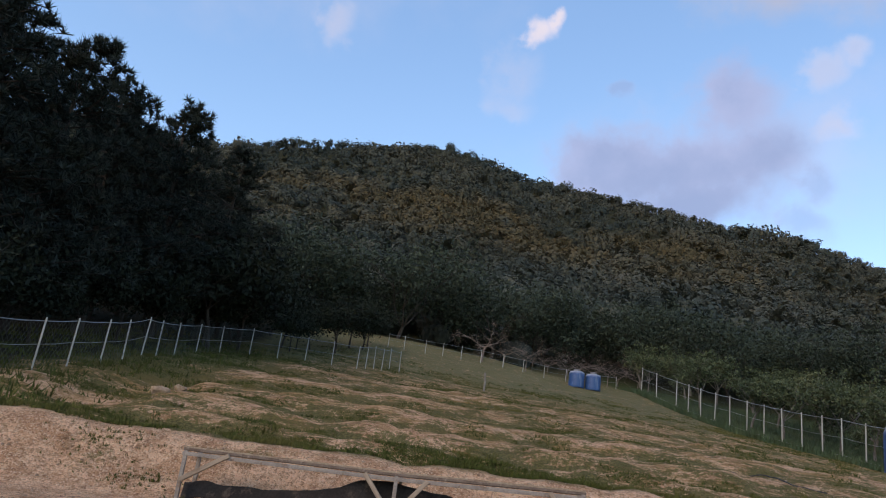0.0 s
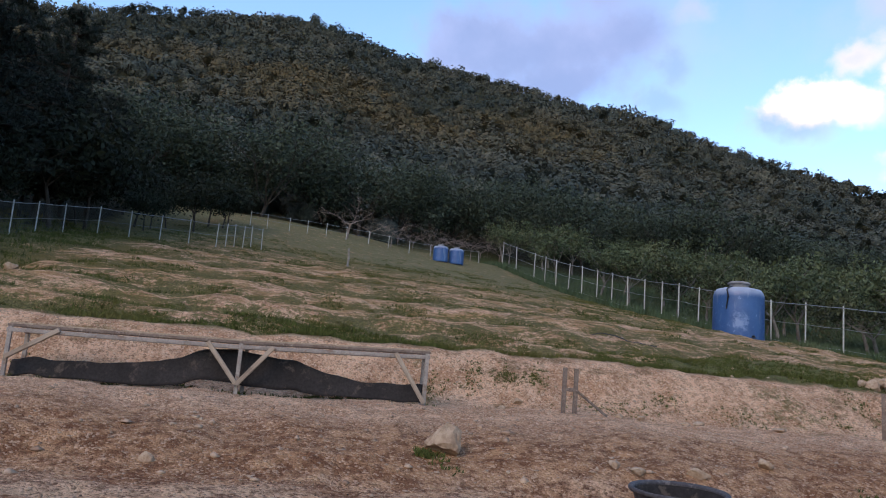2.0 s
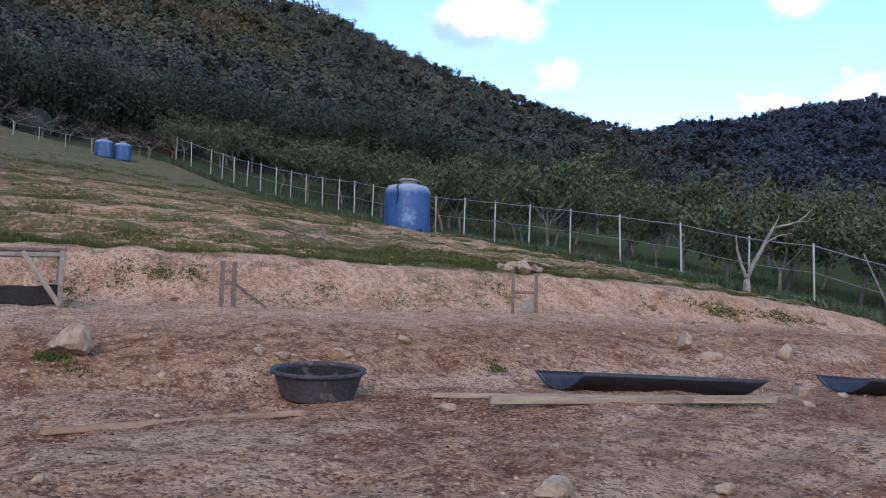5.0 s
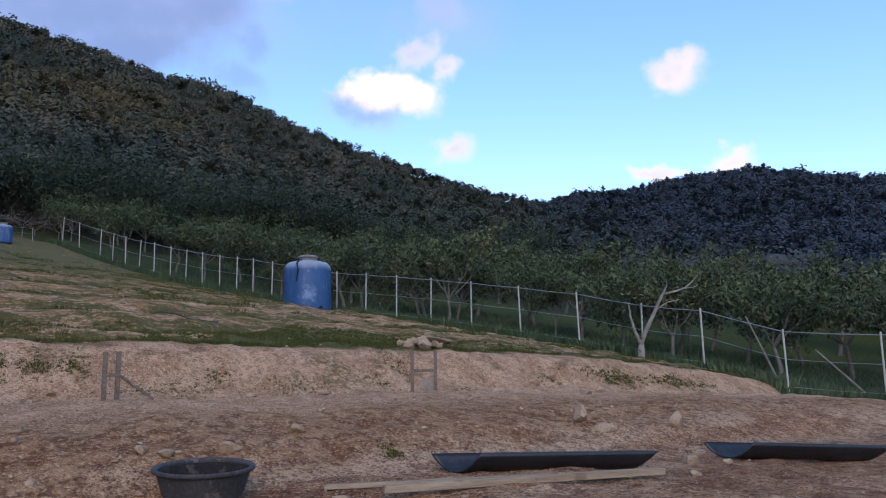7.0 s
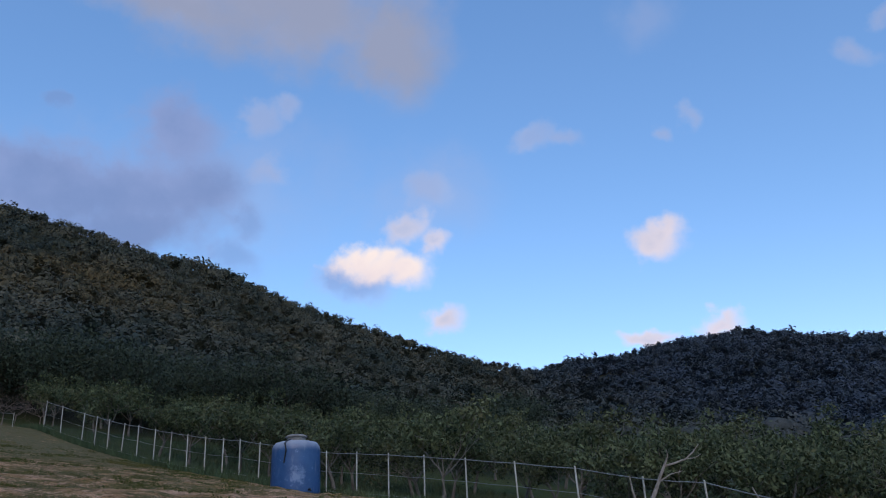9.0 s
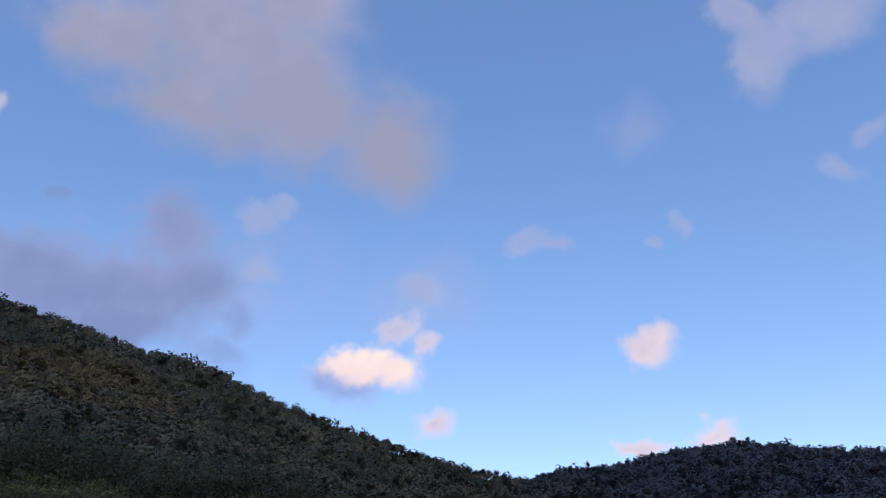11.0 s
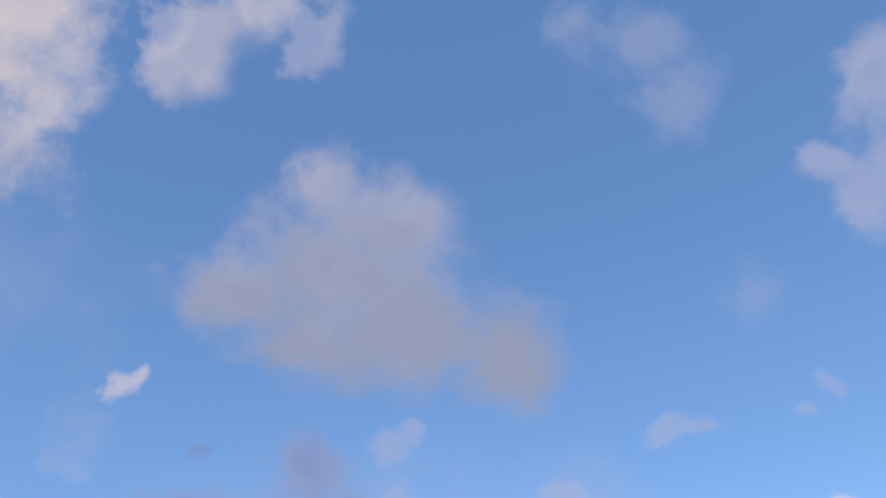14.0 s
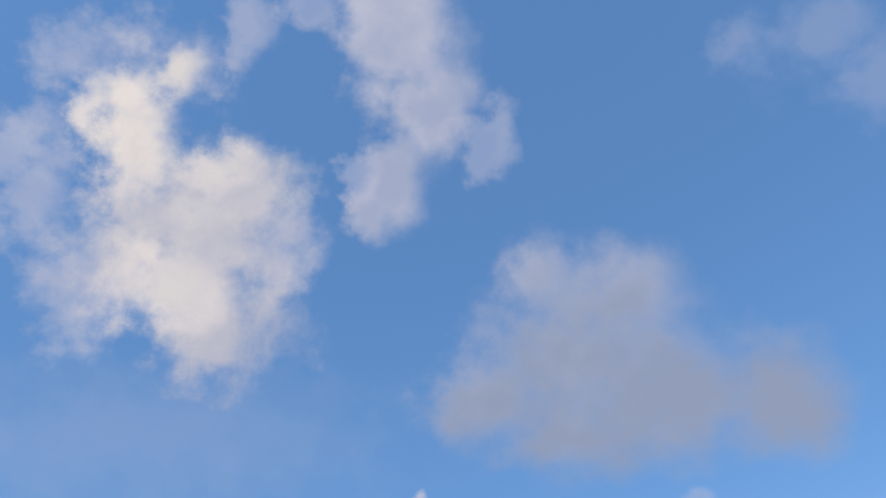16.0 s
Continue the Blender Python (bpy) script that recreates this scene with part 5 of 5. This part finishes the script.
rock(7.37, 5.05, 0.15, 0.09, 0.09, 55, "pale slab of stone sunk in the bank", -35, 20, 0.85)
rock(3.35, 3.06, 0.025, 0.02, 0.018, 36, "small white stone in the yard")
rock(1.05, 3.30, 0.028, 0.022, 0.02, 37, "small white stone in the yard")
rock(11.55, 9.38, 0.22, 0.10, 0.09, 38, "dark-edged pale stone on the upper bank", -15)
rock(4.53, 8.73, 0.07, 0.05, 0.045, 39, "pale stone on the ledge", 15)
rock(5.74, 8.59, 0.035, 0.03, 0.07, 40, "upright pale stone on the ledge", 15)
rock(9.05, 10.3, 0.17, 0.13, 0.11, 70, "pale rubble stone heaped on the field's edge", 0, 0, 0.45)
rock(9.32, 10.26, 0.2, 0.14, 0.13, 71, "pale rubble stone heaped on the field's edge", 47, 9, 0.45)
rock(9.58, 10.24, 0.16, 0.12, 0.09, 72, "pale rubble stone heaped on the field's edge", 94, 18, 0.45)
rock(9.2, 10.48, 0.15, 0.12, 0.12, 73, "pale rubble stone heaped on the field's edge", 141, 27, 0.45)
rock(9.45, 10.46, 0.18, 0.13, 0.12, 74, "pale rubble stone heaped on the field's edge", 188, 36, 0.45)
rock(8.86, 10.36, 0.1, 0.08, 0.06, 75, "pale rubble stone heaped on the field's edge", 235, 45, 0.45)
rock(9.74, 10.36, 0.12, 0.09, 0.07, 76, "pale rubble stone heaped on the field's edge", 282, 54, 0.45)
rock(6.75, 3.42, 0.05, 0.04, 0.045, 42, "small pale stone beside a flat one")
rock(6.15, 8.42, 0.13, 0.07, 0.03, 90, "flat pale stone at the foot of the bank", 0)
rock(6.62, 8.33, 0.1, 0.06, 0.03, 91, "flat pale stone at the foot of the bank", 33)
rock(8.3, 8.02, 0.12, 0.07, 0.035, 92, "flat pale stone at the foot of the bank", 66)
rock(2.85, 8.8, 0.07, 0.05, 0.04, 93, "flat pale stone at the foot of the bank", 99)
rock(5.05, 8.62, 0.09, 0.06, 0.03, 94, "flat pale stone at the foot of the bank", 132)
rock(8.75, 7.98, 0.08, 0.06, 0.04, 95, "flat pale stone at the foot of the bank", 165)
rock(4.25, 8.7, 0.06, 0.05, 0.045, 96, "flat pale stone at the foot of the bank", 198)
rock(10.4, 7.7, 0.14, 0.1, 0.07, 97, "flat pale stone at the foot of the bank", 231)
rock(6.9, 9.12, 0.07, 0.05, 0.05, 98, "flat pale stone at the foot of the bank", 264)
rock(8.9, 9, 0.09, 0.06, 0.06, 99, "flat pale stone at the foot of the bank", 297)
rock(10.9, 9.2, 0.16, 0.08, 0.08, 100, "flat pale stone at the foot of the bank", 330)


# ---- small growth and litter ----
def blades(name, spots, material, label, category):
    """Tufts of five blades at each spot of (x, y, height)."""
    p = np.array(spots)
    z = height(p[:, 0], p[:, 1])
    per = 5
    n = len(p) * per
    c = np.repeat(np.stack([p[:, 0], p[:, 1], z], 1), per, axis=0)
    h = np.repeat(p[:, 2], per)[:, None]
    c[:, :2] += rng.normal(size=(n, 2)) * h * 0.45
    d = np.stack([rng.normal(size=n) * 0.45, rng.normal(size=n) * 0.45, np.ones(n)], 1) * h * rng.uniform(0.6, 1.2, (n, 1))
    a = rng.uniform(0, 6.283, n)
    w = np.stack([np.cos(a), np.sin(a), np.zeros(n)], 1) * (0.005 + 0.09 * h)
    v = np.stack([c - w, c + w, c + d], 1).reshape(-1, 3)
    me = fast_mesh(name, v, np.arange(len(v)).reshape(-1, 3), material)
    tagged(part(name, me), label, category, kind="stuff")


WEED_AND_HOLLOW_PATCHES = [(1.42, 5.72, 38, 0.04, 0.045), (1.52, 5.58, 16, 0.06, 0.03), (4.62, 5.15, 50, 0.06, 0.025), (3.06, 9.40, 90, 0.10, 0.03), (3.44, 9.38, 90, 0.10, 0.03), (2.66, 9.45, 80, 0.10, 0.03),
                (2.14, 9.30, 80, 0.12, 0.03), (4.3, 9.02, 120, 0.28, 0.025), (6.0, 9.05, 120, 0.25, 0.025), (-1.2, 8.8, 90, 0.6, 0.05), (0.9, 8.75, 90, 0.6, 0.05),
                (-2.9, 9.2, 80, 0.3, 0.04), (-3.6, 9.6, 80, 0.3, 0.04), (5.1, 9.25, 60, 0.12, 0.03), (7.6, 9.2, 60, 0.15, 0.025), (8.21, 9.6, 80, 0.2, 0.03),
                # the last two are tufts added to stand for dark hollows in the bank
                (13.4, 9.35, 260, 0.45, 0.05), (15.6, 9.3, 240, 0.6, 0.05), (11.4, 9.3, 70, 0.15, 0.03), (9.14, 8.95, 60, 0.15, 0.02)]


def scatter_grass():
    """Tufts of grass over the field and tall weeds beyond the fence."""
    spots = []
    for k in range(80000):
        y = 10.1 + 32 * rng.random() ** 1.6
        x = rng.uniform(-6.0, 21.8 - 0.155 * y)
        row = y + 0.28 * math.sin(0.45 * x + 0.7) + 0.14 * math.sin(1.1 * x + 2.0)
        row = math.cos(6.2832 * 3.0 * math.log(max(row - 6.2, 0.5) / 4.0))
        grow_here = (0.30 if x < 6 else 0.15) * row + 0.55 * float(wave(x, y, 0.9, 22)) + 0.35 * float(wave(x, y, 0.3, 23)) + (0.22 if abs(y - 10.4) < 0.35 else 0) + (y - 16) * 0.008
        if grow_here > 0.30:
            spots.append((x, y, rng.uniform(0.022, 0.07)))
    for k in range(2500):
        y = rng.uniform(9.8, 31.0)
        x = -6.0 - rng.random() * 5 + 1.5 * rng.random()
        spots.append((x, y, rng.uniform(0.05, 0.16)))
    for cx, cy, n, wide, tall in WEED_AND_HOLLOW_PATCHES:
        for k in range(n):
            spots.append((cx + rng.normal() * wide, cy + rng.normal() * min(wide, 0.10), tall * rng.uniform(0.5, 1.2)))
    for k in range(2600):
        x, y = 7.8 + rng.normal() * 1.6, 10.75 + rng.normal() * 0.35
        if y > 10.15 and wave(x, y, 0.5, 61) > -0.25:
            spots.append((x, y, rng.uniform(0.02, 0.05)))
    for k in range(7000):
        x, y = rng.uniform(-6.0, 12.0), 10.42 + rng.normal() * 0.22
        if y > 10.05 and wave(x, y * 2, 0.8, 62) > 0.22:
            spots.append((x, y, rng.uniform(0.02, 0.055)))
    blades("grass", spots, M_GRASS, "patchy grass tufts lying over the field and banks", "grass")
    spots = []
    for k in range(46000):
        y = rng.uniform(3.0, 52.0)
        x = 22.2 - 0.155 * y + rng.random() ** 1.5 * 20 - 0.3
        spots.append((x, y, rng.uniform(0.12, 0.36)))
    blades("tall_weeds", spots, M_WEED, "tall green weeds beyond the wire fence", "weeds")


scatter_grass()


def scatter_gravel():
    """Pebbles and clods over the yard and the banks."""
    shape = np.array([(1, 0, 0), (-1, 0, 0), (0, 1, 0), (0, -1, 0), (0, 0, 1), (0, 0, -1), (0.6, 0.6, 0.5), (-0.6, 0.5, 0.5)], float)
    tri = np.array([(0, 2, 6), (6, 2, 4), (6, 4, 0), (2, 1, 7), (7, 1, 4), (7, 4, 2), (1, 3, 4), (3, 0, 4), (2, 0, 5), (1, 2, 5), (3, 1, 5), (0, 3, 5)])
    n = 14000
    y = np.concatenate([rng.uniform(1.6, 8.0, 10500), rng.uniform(8.0, 10.0, 2500), rng.uniform(10, 22, n - 13000)])
    x = rng.uniform(-5, 14, n) * np.where(y < 5, 0.7, 1.0) + np.where(y < 5, 1.0, 0.0)
    z = height(x, y)
    size = 0.003 + (0.016 + 0.016 * ((y > 5.0) & (y < 7.0))) * rng.random(n) ** 9 + 0.006 * rng.random(n)
    size = size * np.where(y > 9, 1.5, 1.0)
    v = shape[None] * rng.uniform(0.55, 1.2, (n, 1, 3)) * size[:, None, None] * (1 + 0.34 * rng.normal(size=(n, len(shape), 1)))
    v[:, :, 2] *= 0.55
    v = v + np.stack([x, y, z + size * 0.25], 1)[:, None]
    f = tri[None] + (np.arange(n) * len(shape))[:, None, None]
    me = fast_mesh("pebbles", v.reshape(-1, 3), f.reshape(-1, 3), M_GRIT)
    tagged(part("pebbles", me), "small stones and clods scattered over the earth", "pebbles", kind="stuff")


scatter_gravel()


def scatter_straw():
    n = 11000
    y = rng.uniform(1.6, 8.2, n)
    x = rng.uniform(-3.5, 10, n)
    u = rng.random(2500)
    x[:2500], y[:2500] = 4.0 + 1.9 * u + rng.normal(size=2500) * 0.10, 4.28 - 0.85 * u + rng.normal(size=2500) * 0.09
    z = height(x, y) + 0.004
    a = rng.uniform(0, 6.283, n)
    l = rng.uniform(0.008, 0.032, n)
    l[:2500] *= 1.6
    w = rng.uniform(0.0015, 0.004, n)
    d = np.stack([np.cos(a) * l, np.sin(a) * l, rng.normal(size=n) * 0.006], 1)
    s = np.stack([-np.sin(a) * w, np.cos(a) * w, np.zeros(n)], 1)
    c = np.stack([x, y, z], 1)
    v = np.stack([c - d - s, c + d - s, c + d + s, c - d + s], 1).reshape(-1, 3)
    me = fast_mesh("straw", v, np.arange(len(v)).reshape(-1, 4), M_STRAW)
    tagged(part("straw", me), "bits of dry straw strewn over the yard", "straw", kind="stuff")


scatter_straw()


def scatter_droppings():
    """Small dark pellets and crumbs of dung in the yard."""
    n = 420
    y = rng.uniform(1.7, 5.2, n)
    x = rng.normal(size=n) * 1.6 + 1.6
    z = height(x, y)
    size = rng.uniform(0.004, 0.009, n)
    shape = np.array([(1, 0, 0), (-1, 0, 0), (0, 1, 0), (0, -1, 0), (0, 0, 1), (0, 0, -1)], float)
    tri = np.array([(0, 2, 4), (2, 1, 4), (1, 3, 4), (3, 0, 4), (2, 0, 5), (1, 2, 5), (3, 1, 5), (0, 3, 5)])
    v = shape[None] * rng.uniform(0.6, 1.5, (n, 1, 3)) * np.array([1, 1, 0.55]) * size[:, None, None] + np.stack([x, y, z + size * 0.2], 1)[:, None]
    f = tri[None] + (np.arange(n) * 6)[:, None, None]
    me = fast_mesh("droppings", v.reshape(-1, 3), f.reshape(-1, 3), M_DUNG)
    tagged(part("droppings", me), "small dark droppings strewn over the yard", "droppings", kind="stuff")


scatter_droppings()


def bare_tree(name, x, y, tall, trunk, seed, label, bark, depth=3, lean=(0, 0), spread=0.9):
    """A leafless tree."""
    r = np.random.default_rng(seed)
    thing = empty(name, x, y, ground_at(x, y))
    lines, tips = [], []
    top = Vector((lean[0], lean[1], tall * 0.35))
    part("trunk", tubes_mesh("trunk", [([(0, 0, -0.15), top * 0.5, top], [trunk * 1.2, trunk, trunk * 0.8])], bark, 8), thing)
    for k in range(4):
        a = k * 1.57 + r.uniform(0, 0.8)
        grow(top * r.uniform(0.75, 1.0), (math.cos(a), math.sin(a), r.uniform(0.2, 0.8)), tall * 0.5, trunk * 0.55, r, depth, lines, tips, spread, 0.0)
    part("branchwork", tubes_mesh("branchwork", lines, bark, 4), thing)
    return tagged(thing, label, "tree")


bare_tree("bare_tree", 3.70, 46.4, 2.7, 0.06, 5, "leafless spreading tree at the top of the field", M_TWIG, 3, (0.15, 0), 1.3)
bare_tree("bare_tree", 5.1, 47.2, 1.9, 0.04, 8, "leafless spreading bush at the top of the field", M_TWIG, 3, (0.1, 0), 1.4)
for k in range(9):
    bare_tree("bare_shrub", 6.5 + k * 0.95 + rng.uniform(-0.3, 0.3), 48.2 + k * 0.25 + rng.uniform(-0.5, 0.9), rng.uniform(1.8, 2.6), 0.03, 50 + k,
              "leafless brown thicket shrub beside the far fence", M_TWIG, 3, (0.05, 0), 1.1)


def dead_stump():
    x, y = 19.7, 12.95
    thing = empty("dead_tree", x, y, ground_at(x, y))
    part("trunk", tubes_mesh("trunk", [([(0, 0, -0.15), (0.0, 0, 0.35), (0.02, 0, 0.6)], [0.12, 0.09, 0.08])], M_PALE_BARK, 9), thing)
    limbs = [([(0.01, 0, 0.45), (0.16, -0.11, 0.85), (0.34, -0.24, 1.25), (0.50, -0.34, 1.62), (0.64, -0.44, 1.92)], [0.075, 0.062, 0.055, 0.046, 0.038]),
             ([(-0.02, 0, 0.45), (-0.13, 0.09, 0.80), (-0.22, 0.15, 1.20), (-0.25, 0.18, 1.62)], [0.055, 0.042, 0.032, 0.014]),
             ([(0.60, -0.41, 1.84), (0.88, -0.61, 1.92), (1.14, -0.80, 2.02), (1.34, -0.93, 2.20), (1.50, -1.05, 2.42)], [0.034, 0.030, 0.025, 0.018, 0.009]),
             ([(0.64, -0.44, 1.92), (0.72, -0.50, 2.12), (0.70, -0.50, 2.30)], [0.030, 0.020, 0.010]),
             ([(0.42, -0.29, 1.42), (0.72, -0.50, 1.62), (1.02, -0.71, 1.70)], [0.026, 0.018, 0.009]),
             ([(1.14, -0.80, 2.02), (1.36, -0.96, 2.04), (1.52, -1.07, 2.14)], [0.016, 0.011, 0.006])]
    part("branchwork", tubes_mesh("branchwork", limbs, M_PALE_BARK, 7), thing)
    tagged(thing, "dead pale tree with broken limbs by the fence", "tree")


dead_stump()


def leaning_pole(x, y, ax, ay, length, label):
    """A bare branch that leans on the fence."""
    tip = Vector((ax, ay, math.sqrt(max(length ** 2 - ax ** 2 - ay ** 2, 0.1))))
    me = tubes_mesh("leaning_pole", [([(0, 0, -0.05), tip * 0.5 + Vector((0.02, 0.02, 0)), tip], [0.035, 0.03, 0.02])], M_PALE_BARK, 7)
    ob = part("leaning_pole", me)
    ob.matrix_basis = pose(x, y, ground_at(x, y))
    tagged(ob, label, "pole")


leaning_pole(21.11, 9.62, -0.13, 0.81, 2.1, "long pale pole leaning on the wire fence")
leaning_pole(21.45, 7.40, -0.21, 1.36, 1.95, "long pale pole leaning on the wire fence")


def stake(x, y, tall, label):
    me = tubes_mesh("stake", [([(0, 0, -0.1), (0.02, 0.01, tall * 0.5), (-0.02, 0, tall)], [0.05, 0.045, 0.04])], M_PALE_BARK, 7)
    ob = part("stake", me)
    ob.matrix_basis = pose(x, y, ground_at(x, y))
    tagged(ob, label, "stake")


stake(2.75, 31.5, 0.75, "short pale wooden stake in the field")


def hose():
    """A black hose lying across the field."""
    pts = []
    for k in range(22):
        u = k / 21
        x, y = 5.69 + 0.9 * u, 13.91 - 1.6 * u * u + 0.12 * math.sin(u * 7)
        pts.append((x, y, ground_at(x, y) + 0.012))
    tagged(part("hose", tubes_mesh("hose", [(pts, [0.010] * len(pts))], M_PIPE, 6)), "black hose lying across the field", "hose")


hose()
